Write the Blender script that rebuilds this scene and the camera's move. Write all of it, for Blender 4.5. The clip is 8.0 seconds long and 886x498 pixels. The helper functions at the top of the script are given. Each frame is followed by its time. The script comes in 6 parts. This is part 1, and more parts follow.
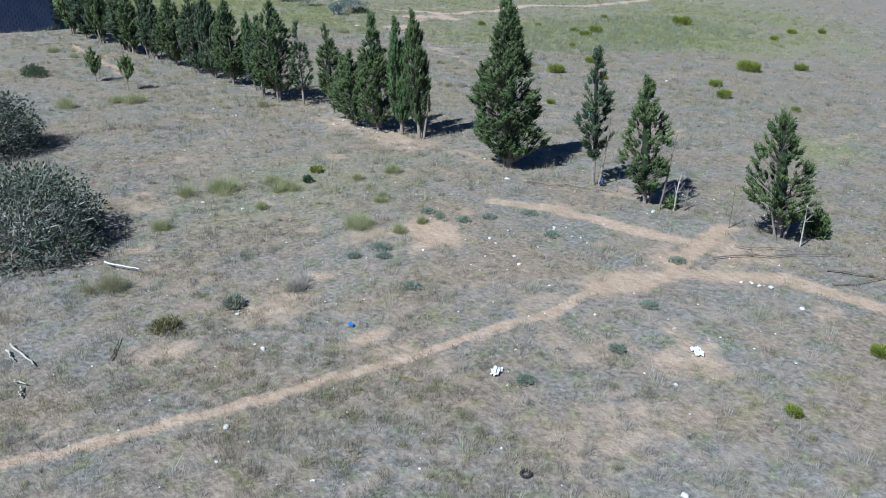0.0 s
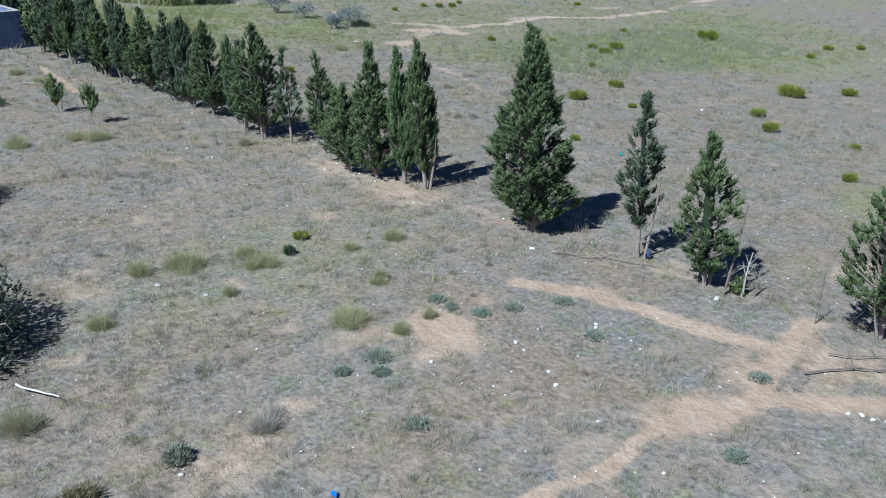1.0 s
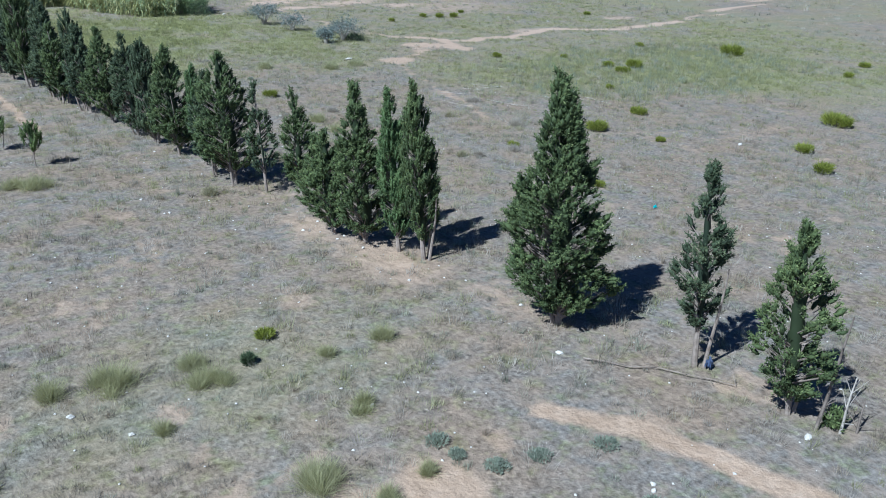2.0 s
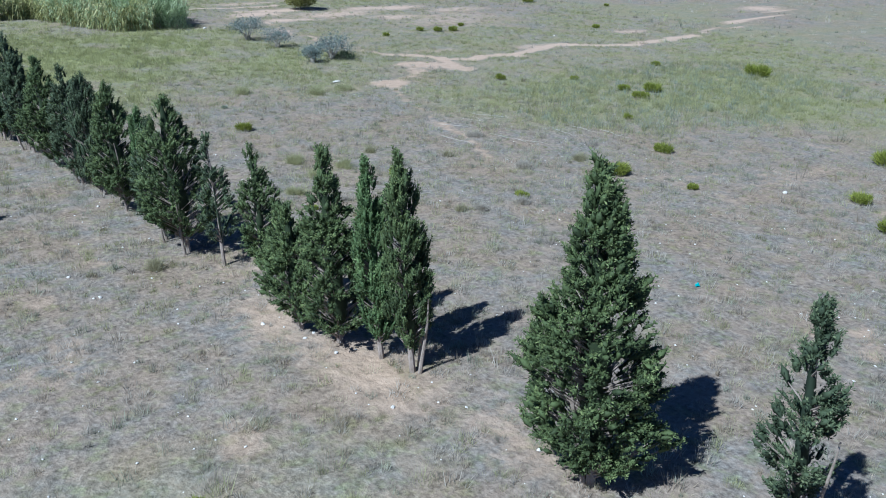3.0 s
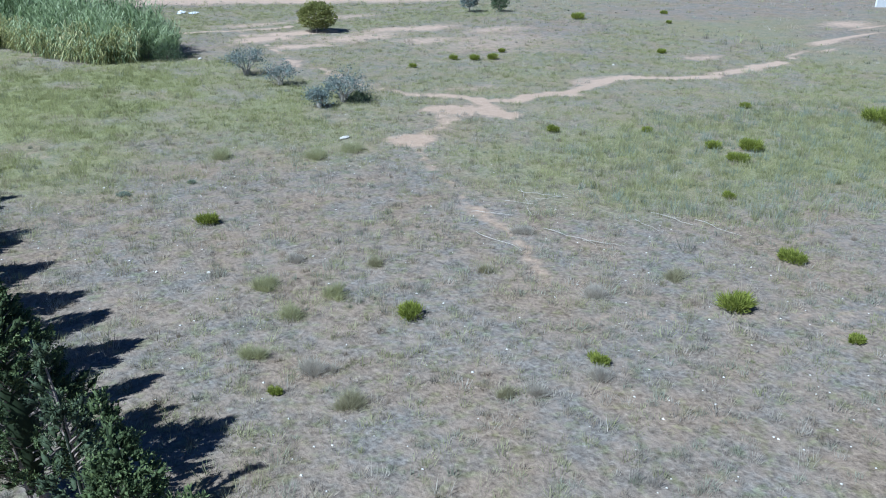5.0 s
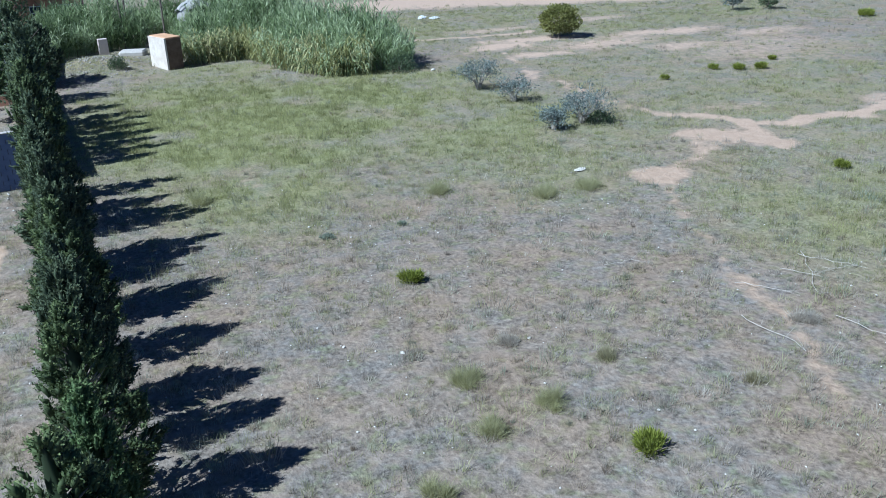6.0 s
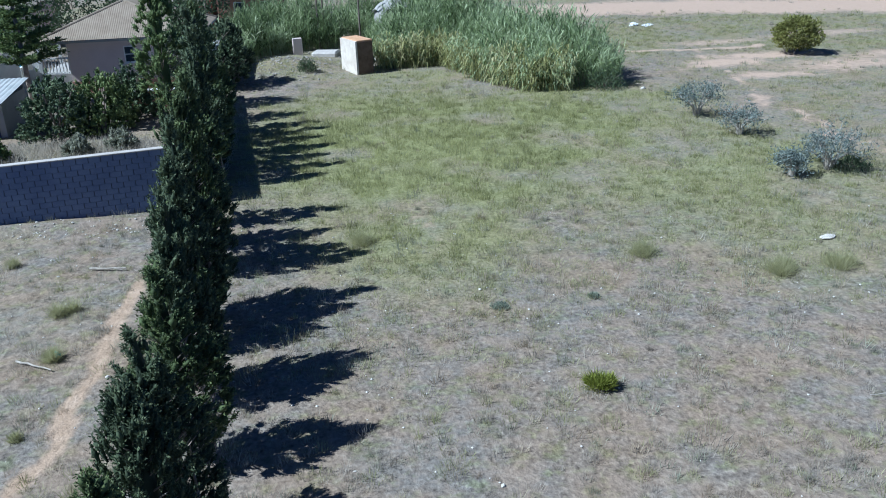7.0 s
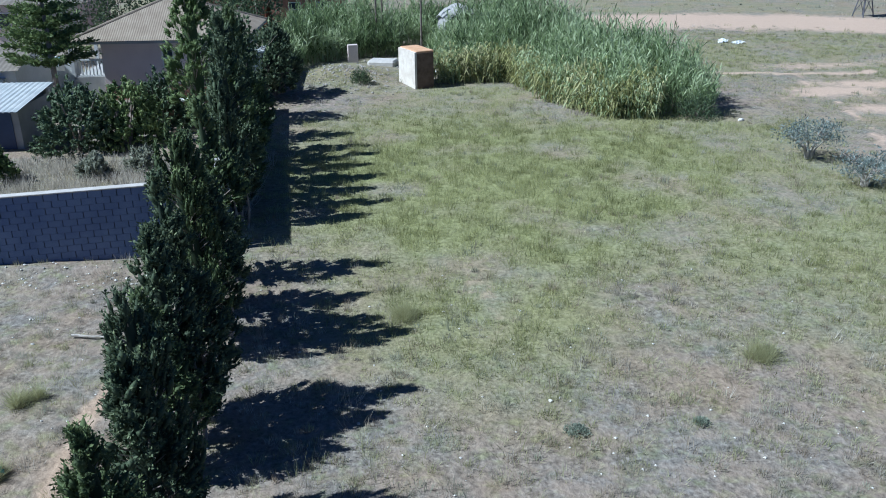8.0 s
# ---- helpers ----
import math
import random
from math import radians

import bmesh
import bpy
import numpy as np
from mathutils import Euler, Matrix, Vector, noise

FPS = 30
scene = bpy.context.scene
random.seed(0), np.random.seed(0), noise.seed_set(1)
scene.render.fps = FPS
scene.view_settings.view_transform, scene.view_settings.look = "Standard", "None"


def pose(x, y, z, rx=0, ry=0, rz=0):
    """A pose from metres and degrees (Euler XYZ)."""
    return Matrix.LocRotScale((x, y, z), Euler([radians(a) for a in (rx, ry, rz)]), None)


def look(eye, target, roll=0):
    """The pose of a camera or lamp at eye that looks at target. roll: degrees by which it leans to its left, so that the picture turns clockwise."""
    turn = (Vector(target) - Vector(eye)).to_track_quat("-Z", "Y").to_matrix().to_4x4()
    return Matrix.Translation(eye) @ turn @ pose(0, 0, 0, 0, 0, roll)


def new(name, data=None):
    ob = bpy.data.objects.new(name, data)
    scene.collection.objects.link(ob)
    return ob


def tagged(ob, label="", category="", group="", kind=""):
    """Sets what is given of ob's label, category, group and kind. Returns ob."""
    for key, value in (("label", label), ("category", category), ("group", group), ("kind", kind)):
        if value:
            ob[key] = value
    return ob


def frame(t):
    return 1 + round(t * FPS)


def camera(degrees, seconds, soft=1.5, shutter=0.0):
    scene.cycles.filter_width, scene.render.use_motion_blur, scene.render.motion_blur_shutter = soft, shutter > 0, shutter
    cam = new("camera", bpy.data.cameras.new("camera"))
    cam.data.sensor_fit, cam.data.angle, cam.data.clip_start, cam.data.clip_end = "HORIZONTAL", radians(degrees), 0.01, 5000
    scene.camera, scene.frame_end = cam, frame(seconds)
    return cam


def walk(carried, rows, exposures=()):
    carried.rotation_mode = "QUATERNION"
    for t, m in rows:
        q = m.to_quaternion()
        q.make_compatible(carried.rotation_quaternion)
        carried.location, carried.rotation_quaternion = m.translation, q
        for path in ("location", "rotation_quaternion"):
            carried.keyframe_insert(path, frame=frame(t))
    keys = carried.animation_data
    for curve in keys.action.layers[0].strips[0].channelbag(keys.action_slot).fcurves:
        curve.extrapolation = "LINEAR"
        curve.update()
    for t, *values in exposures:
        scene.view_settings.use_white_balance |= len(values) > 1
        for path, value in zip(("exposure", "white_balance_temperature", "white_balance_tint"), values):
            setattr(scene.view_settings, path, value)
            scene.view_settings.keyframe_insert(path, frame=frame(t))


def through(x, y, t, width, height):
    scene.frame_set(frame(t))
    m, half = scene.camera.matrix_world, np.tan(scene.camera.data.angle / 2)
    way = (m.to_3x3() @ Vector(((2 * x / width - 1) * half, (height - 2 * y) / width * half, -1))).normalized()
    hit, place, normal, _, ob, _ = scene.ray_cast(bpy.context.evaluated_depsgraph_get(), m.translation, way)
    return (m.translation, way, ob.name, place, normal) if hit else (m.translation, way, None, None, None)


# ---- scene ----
cam = camera(54.2, 8.0, soft=1.0)
METRES, EYE, TILT, LEAN, TURN = 46.294, 9.45, 0.0, 0.0, -38.9
ROWS = [
    (0.0, 0.0, 0.0, 0.0, 0.72, -22.36, -1.74),
    (0.5, -0.0037, 0.0628, 0.0019, 0.77, -22.34, -1.75),
    (1.0, -0.007, 0.1266, 0.0037, 0.93, -22.28, -1.78),
    (1.5, -0.0094, 0.1899, 0.0046, 0.93, -22.28, -1.8),
    (3.0, -0.0102, 0.379, 0.0109, 0.94, -22.15, -1.88),
    (3.5, -0.0093, 0.4415, 0.0117, 0.95, -22.1, -1.89),
    (4.0, -0.0096, 0.5045, 0.0137, 1.01, -22.12, -1.91),
    (5.5, -0.0182, 0.6916, 0.0132, 8.83, -22.29, 0.29),
    (6.0, -0.0287, 0.7515, 0.0135, 18.88, -22.38, 1.93),
    (6.5, -0.0488, 0.8085, 0.0131, 26.12, -22.28, 2.1),
    (7.0, -0.0783, 0.8637, 0.012, 32.08, -22.17, 2.05),
    (7.5, -0.1129, 0.9162, 0.01, 35.04, -22.14, 1.36),
    (8.0, -0.1489, 0.9652, 0.0098, 36.5, -22.14, 0.74),
]
walk(cam, [(t, pose(0, 0, EYE, TILT, LEAN, TURN) @ pose(METRES * x, METRES * y, METRES * z, 90 + pitch, roll, yaw)) for t, x, y, z, yaw, pitch, roll in ROWS], exposures=[(0.0, 0.39, 4830, 5), (3.0, 0.42, 4680, 5), (5.5, 0.48, 4660, 5), (6.5, 0.45, 4690, 5), (8.0, 0.45, 4750, 5)])

# ---- sky and sun ----
SUN_ELEVATION = radians(48)
SUN_TOWARDS = Vector((-0.986, -0.165, 0)).normalized()          # level direction from the ground to the sun
world = bpy.data.worlds.new("world")
scene.world = world
world.use_nodes = True
sky = world.node_tree.nodes.new("ShaderNodeTexSky")
sky.sky_type = "NISHITA"
sky.sun_disc = False
sky.altitude, sky.air_density, sky.dust_density, sky.ozone_density = 2200, 0.65, 0.05, 8.0
sky.sun_elevation = SUN_ELEVATION
sky.sun_rotation = math.atan2(SUN_TOWARDS.x, SUN_TOWARDS.y)
world.node_tree.links.new(sky.outputs[0], world.node_tree.nodes["Background"].inputs[0])
world.node_tree.nodes["Background"].inputs[1].default_value = 0.05
sun_data = bpy.data.lights.new("sun", "SUN")
sun_data.energy, sun_data.angle, sun_data.color = 5.0, radians(0.53), (1.0, 0.915, 0.77)
sun = new("sun", sun_data)
sun_dir = SUN_TOWARDS * math.cos(SUN_ELEVATION) + Vector((0, 0, math.sin(SUN_ELEVATION)))
sun.matrix_world = look(sun_dir * 100, (0, 0, 0))


# ---- tools ----
class Pile:
    """Gathers points, faces and per-point tones, and turns them into one mesh."""

    def __init__(self):
        self.v, self.f, self.tone, self.n = [], [], [], 0

    def add(self, v, f, tone=0.5):
        v = np.asarray(v, float).reshape(-1, 3)
        f = np.asarray(f, int)
        self.v.append(v)
        self.f.append(f + self.n)
        self.tone.append(np.broadcast_to(np.asarray(tone, float), (len(v),)))
        self.n += len(v)

    def mesh(self, name, smooth=False):
        me = bpy.data.meshes.new(name)
        v = np.concatenate(self.v)
        loops = np.concatenate([f.ravel() for f in self.f])
        sizes = np.concatenate([np.full(len(f), f.shape[1]) for f in self.f])
        me.vertices.add(len(v))
        me.vertices.foreach_set("co", v.astype(np.float32).ravel())
        me.loops.add(len(loops))
        me.loops.foreach_set("vertex_index", loops.astype(np.int32))
        me.polygons.add(len(sizes))
        me.polygons.foreach_set("loop_start", np.concatenate([[0], np.cumsum(sizes)[:-1]]).astype(np.int32))
        a = me.attributes.new("tone", "FLOAT", "POINT")
        a.data.foreach_set("value", np.concatenate(self.tone).astype(np.float32))
        me.polygons.foreach_set("use_smooth", np.full(len(sizes), smooth))
        me.update()
        me.validate()
        return me


def part(name, shape, material, parent=None, label="", smooth=False):
    """One mesh object from a Pile, a bmesh or a mesh, under its parent."""
    if isinstance(shape, Pile):
        me = shape.mesh(name, smooth)
    elif isinstance(shape, bmesh.types.BMesh):
        me = bpy.data.meshes.new(name)
        shape.to_mesh(me)
        shape.free()
    else:
        me = shape
    if material and not me.materials:
        me.materials.append(material)
    ob = new(name, me)
    if parent:
        ob.parent = parent
    if label:
        tagged(ob, label)
    return ob


def empty(name, x, y, z, rz=0.0):
    ob = new(name)
    ob.matrix_basis = pose(x, y, z, 0, 0, rz)
    ob.empty_display_size = 0.2
    return ob


def box(pile, x0, x1, y0, y1, z0, z1, tone=0.5):
    v = [(x, y, z) for x in (x0, x1) for y in (y0, y1) for z in (z0, z1)]
    pile.add(v, [(0, 1, 3, 2), (4, 6, 7, 5), (0, 4, 5, 1), (2, 3, 7, 6), (0, 2, 6, 4), (1, 5, 7, 3)], tone)


def boxes(*ranges):
    p = Pile()
    for r in ranges:
        box(p, *r)
    return p


def bevel_box(x0, x1, y0, y1, z0, z1, width=0.02):
    bm = bmesh.new()
    bmesh.ops.create_cube(bm, size=1)
    for v in bm.verts:
        v.co = Vector((x0 + (v.co.x + 0.5) * (x1 - x0), y0 + (v.co.y + 0.5) * (y1 - y0), z0 + (v.co.z + 0.5) * (z1 - z0)))
    bmesh.ops.bevel(bm, geom=bm.edges[:], offset=width, segments=1, affect="EDGES")
    return bm


def tube(pile, path, radii, sides=7, tone=0.5):
    """A tapered round limb along a path."""
    path = [Vector([float(c) for c in p]) for p in path]
    radii = [float(r) for r in radii]
    rings = []
    for i, p in enumerate(path):
        d = (path[min(i + 1, len(path) - 1)] - path[max(i - 1, 0)]).normalized()
        side = d.cross(Vector((0.3, 0.9, 0.1))).normalized()
        up = d.cross(side)
        for k in range(sides):
            a = 2 * math.pi * k / sides
            rings.append(p + radii[i] * (math.cos(a) * side + math.sin(a) * up))
    f = []
    for i in range(len(path) - 1):
        for k in range(sides):
            f.append((i * sides + k, i * sides + (k + 1) % sides, (i + 1) * sides + (k + 1) % sides, (i + 1) * sides + k))
    n = len(rings)
    rings += [path[0], path[-1]]
    tri = [(n, (k + 1) % sides, k) for k in range(sides)]
    tri += [(n + 1, n - sides + k, n - sides + (k + 1) % sides) for k in range(sides)]
    pile.add([tuple(q) for q in rings], f, tone)
    base = pile.n - len(rings)
    pile.f.append(np.asarray(tri, int) + base)


def unit(a):
    return a / np.maximum(np.linalg.norm(a, axis=-1, keepdims=True), 1e-6)


def leaves(pile, at, way, length, width, tone, rng, blades=3, fold=0.0):
    """Crossed narrow diamond leaves at points, along directions."""
    n = len(at)
    way = unit(way)
    side = unit(np.cross(way, rng.normal(size=(n, 3))))
    up = np.cross(way, side)
    length, width = np.broadcast_to(length, (n,)), np.broadcast_to(width, (n,))
    for b in range(blades):
        a = math.pi * b / blades
        s = side * math.cos(a) + up * math.sin(a)
        jit = unit(way + 0.35 * rng.normal(size=(n, 3)))
        p0 = at
        p1 = at + jit * (length * 0.45)[:, None] + s * (width * 0.5)[:, None]
        p2 = at + jit * length[:, None] - np.array([0, 0, 1.0]) * (fold * length)[:, None]
        p3 = at + jit * (length * 0.45)[:, None] - s * (width * 0.5)[:, None]
        v = np.stack([p0, p1, p2, p3], 1).reshape(-1, 3)
        i = np.arange(n)[:, None] * 4
        pile.add(v, np.concatenate([i, i + 1, i + 2, i + 3], 1), np.repeat(np.broadcast_to(tone, (n,)), 4))


def plumes(pile, tip, way, long, girth, per, scale_len, scale_wide, tone, rng, sides=4):
    """Flame-shaped tufts: uneven spindles that end in a tip, roughened by small scale leaves."""
    n = len(tip)
    W = unit(way)
    a = unit(np.cross(W, unit(rng.normal(size=(n, 3)))))
    b = np.cross(W, a)
    rings = [(0.3, 0.8), (0.75, 1.0)]
    pts = [tip[:, None, :]]
    for at_s, wide in rings:
        phi = 2 * np.pi * (np.arange(sides) + 0.5 * at_s * 3) / sides
        r = girth[:, None] * wide * rng.uniform(0.7, 1.3, (n, sides))
        away = a[:, None, :] * np.cos(phi)[None, :, None] + b[:, None, :] * np.sin(phi)[None, :, None]
        pts.append(tip[:, None, :] - W[:, None, :] * (at_s * long)[:, None, None] + away * r[..., None] + W[:, None, :] * (rng.normal(size=(n, sides)) * 0.05 * long[:, None])[..., None])
    v = np.concatenate(pts, 1)
    per_v = 1 + sides * len(rings)
    base = np.arange(n)[:, None, None] * per_v
    k = np.arange(sides)
    tri = np.stack([np.zeros(sides, int), 1 + k, 1 + (k + 1) % sides], 1)
    quads = np.concatenate([np.stack([1 + j * sides + k, 1 + (j + 1) * sides + k, 1 + (j + 1) * sides + (k + 1) % sides, 1 + j * sides + (k + 1) % sides], 1) for j in range(len(rings) - 1)])
    # paler tips and darker inner ends: the tuft's shading is put into the tone
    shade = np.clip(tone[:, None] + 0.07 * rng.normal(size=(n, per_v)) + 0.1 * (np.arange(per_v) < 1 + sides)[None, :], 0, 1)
    start = pile.n
    pile.add(v.reshape(-1, 3), (base + tri[None]).reshape(-1, 3), shade.ravel())
    pile.f.append((base + quads[None]).reshape(-1, 4) + start)
    T, W, L, R = np.repeat(tip, per, 0), np.repeat(W, per, 0), np.repeat(long, per), np.repeat(girth, per)
    a, b = np.repeat(a, per, 0), np.repeat(b, per, 0)
    s = rng.random(n * per) ** 0.8
    phi = rng.random(n * per) * 2 * np.pi
    out = a * np.cos(phi)[:, None] + b * np.sin(phi)[:, None]
    body = R * np.interp(s, [0, 0.3, 0.75, 1.0], [0.1, 0.8, 1.0, 0.7]) * 0.8
    at = T - W * (s * L)[:, None] + out * body[:, None]
    d = unit(W * 0.75 + out * 0.75 + 0.35 * rng.normal(size=at.shape))
    side = unit(np.cross(d, out) + 0.3 * rng.normal(size=at.shape))
    l, w = scale_len * rng.uniform(0.6, 1.25, n * per), scale_wide * rng.uniform(0.6, 1.25, n * per)
    v = np.stack([at, at + d * (0.45 * l)[:, None] + side * (0.5 * w)[:, None], at + d * l[:, None], at + d * (0.45 * l)[:, None] - side * (0.5 * w)[:, None]], 1)
    i = np.arange(n * per)[:, None] * 4
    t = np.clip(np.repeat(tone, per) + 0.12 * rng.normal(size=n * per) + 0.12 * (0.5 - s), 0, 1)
    pile.add(v.reshape(-1, 3), np.concatenate([i, i + 1, i + 2, i + 3], 1), np.repeat(t, 4))


def sprays(pile, root, way, long, girth, per, leaf_long, leaf_wide, tone, rng, sides=4):
    """Rounded flame-shaped bough ends: an uneven solid heart, covered all round with small scale leaves."""
    n = len(root)
    W = unit(way)
    a = unit(np.cross(W, unit(rng.normal(size=(n, 3)))))
    b = np.cross(W, a)
    rings = [(0.1, 0.35), (0.5, 0.6)]
    pts = []
    for at_s, wide in rings:
        phi = 2 * np.pi * (np.arange(sides) + at_s) / sides
        r = girth[:, None] * wide * rng.uniform(0.75, 1.2, (n, sides))
        away = a[:, None, :] * np.cos(phi)[None, :, None] + b[:, None, :] * np.sin(phi)[None, :, None]
        pts.append(root[:, None, :] + W[:, None, :] * (at_s * long)[:, None, None] + away * r[..., None])
    pts.append((root + W * (0.95 * long)[:, None])[:, None, :])
    v = np.concatenate(pts, 1)
    per_v = 1 + sides * len(rings)
    base = np.arange(n)[:, None, None] * per_v
    k = np.arange(sides)
    last = per_v - 1
    tri = np.stack([np.full(sides, last), last - sides + k, last - sides + (k + 1) % sides], 1)
    quads = np.concatenate([np.stack([j * sides + k, j * sides + (k + 1) % sides, (j + 1) * sides + (k + 1) % sides, (j + 1) * sides + k], 1) for j in range(len(rings) - 1)])
    start = pile.n
    # hearts get a darker tone, which paints the shade inside each spray
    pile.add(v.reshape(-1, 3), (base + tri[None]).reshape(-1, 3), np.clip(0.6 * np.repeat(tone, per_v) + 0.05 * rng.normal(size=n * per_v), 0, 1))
    pile.f.append((base + quads[None]).reshape(-1, 4) + start)
    m = n * per
    T, W, L, R = np.repeat(root, per, 0), np.repeat(W, per, 0), np.repeat(long, per), np.repeat(girth, per)
    a, b = np.repeat(a, per, 0), np.repeat(b, per, 0)
    s = rng.random(m) ** 0.75
    phi = rng.random(m) * 2 * np.pi
    knob = 0.82 + 0.3 * np.sin(3 * phi + 7 * s + np.repeat(rng.random(n) * 6.28, per))
    out = a * np.cos(phi)[:, None] + b * np.sin(phi)[:, None]
    body = R * np.interp(s, [0, 0.2, 0.5, 0.8, 1.0], [0.45, 0.85, 1.0, 0.72, 0.12]) * knob * rng.uniform(0.7, 1.1, m)
    at = T + W * (s * L)[:, None] + out * body[:, None]
    d = unit(W * (0.45 + 0.6 * s)[:, None] + out * 0.75 + 0.45 * rng.normal(size=at.shape))
    side = unit(np.cross(d, out) + 0.5 * rng.normal(size=at.shape))
    l, w = leaf_long * rng.uniform(0.6, 1.3, m), leaf_wide * rng.uniform(0.7, 1.3, m)
    v = np.stack([at - d * (0.3 * l)[:, None], at + d * (0.3 * l)[:, None] + side * (0.5 * w)[:, None], at + d * (0.8 * l)[:, None], at + d * (0.3 * l)[:, None] - side * (0.5 * w)[:, None]], 1)
    i = np.arange(m)[:, None] * 4
    # tone rises towards the tip, painting the outer leaves as better lit
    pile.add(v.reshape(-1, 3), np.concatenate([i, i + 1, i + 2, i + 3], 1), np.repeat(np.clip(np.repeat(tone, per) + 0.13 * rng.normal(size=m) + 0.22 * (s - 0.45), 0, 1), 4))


def value_noise(x, y, seed):
    """Smooth noise of 0 to 1 over a plane."""
    def lattice(i, j):
        k = (i * 374761393 + j * 668265263 + seed * 1442695041) & 0xFFFFFFFF
        k = ((k ^ (k >> 13)) * 1274126177) & 0xFFFFFFFF
        return ((k ^ (k >> 16)) & 0xFFFF) / 65535.0
    x, y = np.asarray(x, float), np.asarray(y, float)
    i, j = np.floor(x).astype(np.int64), np.floor(y).astype(np.int64)
    u, v = x - i, y - j
    u, v = u * u * (3 - 2 * u), v * v * (3 - 2 * v)
    return (lattice(i, j) * (1 - u) + lattice(i + 1, j) * u) * (1 - v) + (lattice(i, j + 1) * (1 - u) + lattice(i + 1, j + 1) * u) * v


def fractal(x, y, size, seed):
    return sum(value_noise(x * 2 ** k / size, y * 2 ** k / size, seed + k) * 0.5 ** (k + 1) for k in range(4)) / 0.9375


def lie(x, y):
    """Height of the land."""
    x, y = np.asarray(x, float), np.asarray(y, float)
    broad = 0.30 * np.exp(-((x - 22) ** 2 + (y - 18) ** 2) / 144) - 0.13 * np.exp(-((x - 24) ** 2 + (y - 54) ** 2) / 225)
    rubble = 0.55 * np.exp(-(((x - 18.6) / 2.6) ** 2 + ((y - 90.5) / 4.0) ** 2))
    bank = 0.22 * np.exp(-((y - 62.6) / 0.7) ** 2) * (x < 16) * np.clip((x + 4) / 3, 0, 1)
    hump = 0.10 * (fractal(x, y, 3.1, 5) - 0.5) + 0.05 * (fractal(x, y, 0.9, 9) - 0.5)
    return broad + rubble + bank + hump


def ground_z(x, y):
    return float(lie(x, y))


# ---- materials ----
def material(name, roughness=0.8, metallic=0.0):
    m = bpy.data.materials.new(name)
    m.use_nodes = True
    b = m.node_tree.nodes["Principled BSDF"]
    b.inputs["Roughness"].default_value = roughness
    b.inputs["Metallic"].default_value = metallic
    return m, m.node_tree, b


def node(tree, kind, **inputs):
    n = tree.nodes.new(kind)
    for key, value in inputs.items():
        n.inputs[key.replace("_", " ")].default_value = value
    return n


def ramp(tree, source, stops):
    r = tree.nodes.new("ShaderNodeValToRGB")
    while len(r.color_ramp.elements) < len(stops):
        r.color_ramp.elements.new(0.5)
    for e, (at, colour) in zip(r.color_ramp.elements, stops):
        e.position, e.color = at, (*colour, 1)
    tree.links.new(source, r.inputs[0])
    return r.outputs[0]


def mix(tree, factor, a, b, blend="MIX"):
    m = tree.nodes.new("ShaderNodeMix")
    m.data_type, m.blend_type = "RGBA", blend
    for socket, value in ((m.inputs[0], factor), (m.inputs[6], a), (m.inputs[7], b)):
        if isinstance(value, (int, float)):
            socket.default_value = value
        elif isinstance(value, tuple):
            socket.default_value = (*value, 1)
        else:
            tree.links.new(value, socket)
    return m.outputs[2]


def noise_at(tree, scale, detail=4.0, rough=0.6):
    co = tree.nodes.new("ShaderNodeNewGeometry").outputs["Position"]
    n = node(tree, "ShaderNodeTexNoise", Scale=scale, Detail=detail, Roughness=rough)
    tree.links.new(co, n.inputs["Vector"])
    return n.outputs["Fac"]


def attribute(tree, name):
    a = tree.nodes.new("ShaderNodeAttribute")
    a.attribute_name = name
    return a.outputs["Fac"]


def bump(tree, b, height, strength=0.5, distance=0.02):
    n = node(tree, "ShaderNodeBump", Strength=strength, Distance=distance)
    tree.links.new(height, n.inputs["Height"])
    tree.links.new(n.outputs[0], b.inputs["Normal"])


def plant_material(name, dark, middle, light, roughness=0.65, through=0.25):
    """Leaf or grass: tone runs from dark to light, with a little light passing through."""
    m, t, b = material(name, roughness)
    tone = attribute(t, "tone")
    colour = ramp(t, tone, [(0.0, dark), (0.5, middle), (1.0, light)])
    colour = mix(t, 0.35, colour, ramp(t, noise_at(t, 1.7), [(0.3, (0.6, 0.6, 0.6)), (0.7, (1.25, 1.25, 1.2))]), "MULTIPLY")
    t.links.new(colour, b.inputs["Base Color"])
    b.inputs["Specular IOR Level"].default_value = 0.3
    leaf = t.nodes.new("ShaderNodeBsdfTranslucent")
    t.links.new(colour, leaf.inputs["Color"])
    both = t.nodes.new("ShaderNodeMixShader")
    both.inputs[0].default_value = through
    t.links.new(b.outputs[0], both.inputs[1])
    t.links.new(leaf.outputs[0], both.inputs[2])
    t.links.new(both.outputs[0], t.nodes["Material Output"].inputs[0])
    return m


def plain_material(name, a, c, roughness=0.8, scale=3.0, relief=0.3, metallic=0.0, fine=40.0):
    """Two colours in blotches, with fine grain and relief."""
    m, t, b = material(name, roughness, metallic)
    broad, grain = noise_at(t, scale), noise_at(t, fine, 3.0)
    colour = mix(t, ramp(t, broad, [(0.35, (0, 0, 0)), (0.65, (1, 1, 1))]), a, c)
    colour = mix(t, 0.5, colour, ramp(t, grain, [(0.3, (0.75, 0.75, 0.75)), (0.7, (1.15, 1.15, 1.15))]), "MULTIPLY")
    t.links.new(colour, b.inputs["Base Color"])
    bump(t, b, grain, relief, 0.01)
    return m


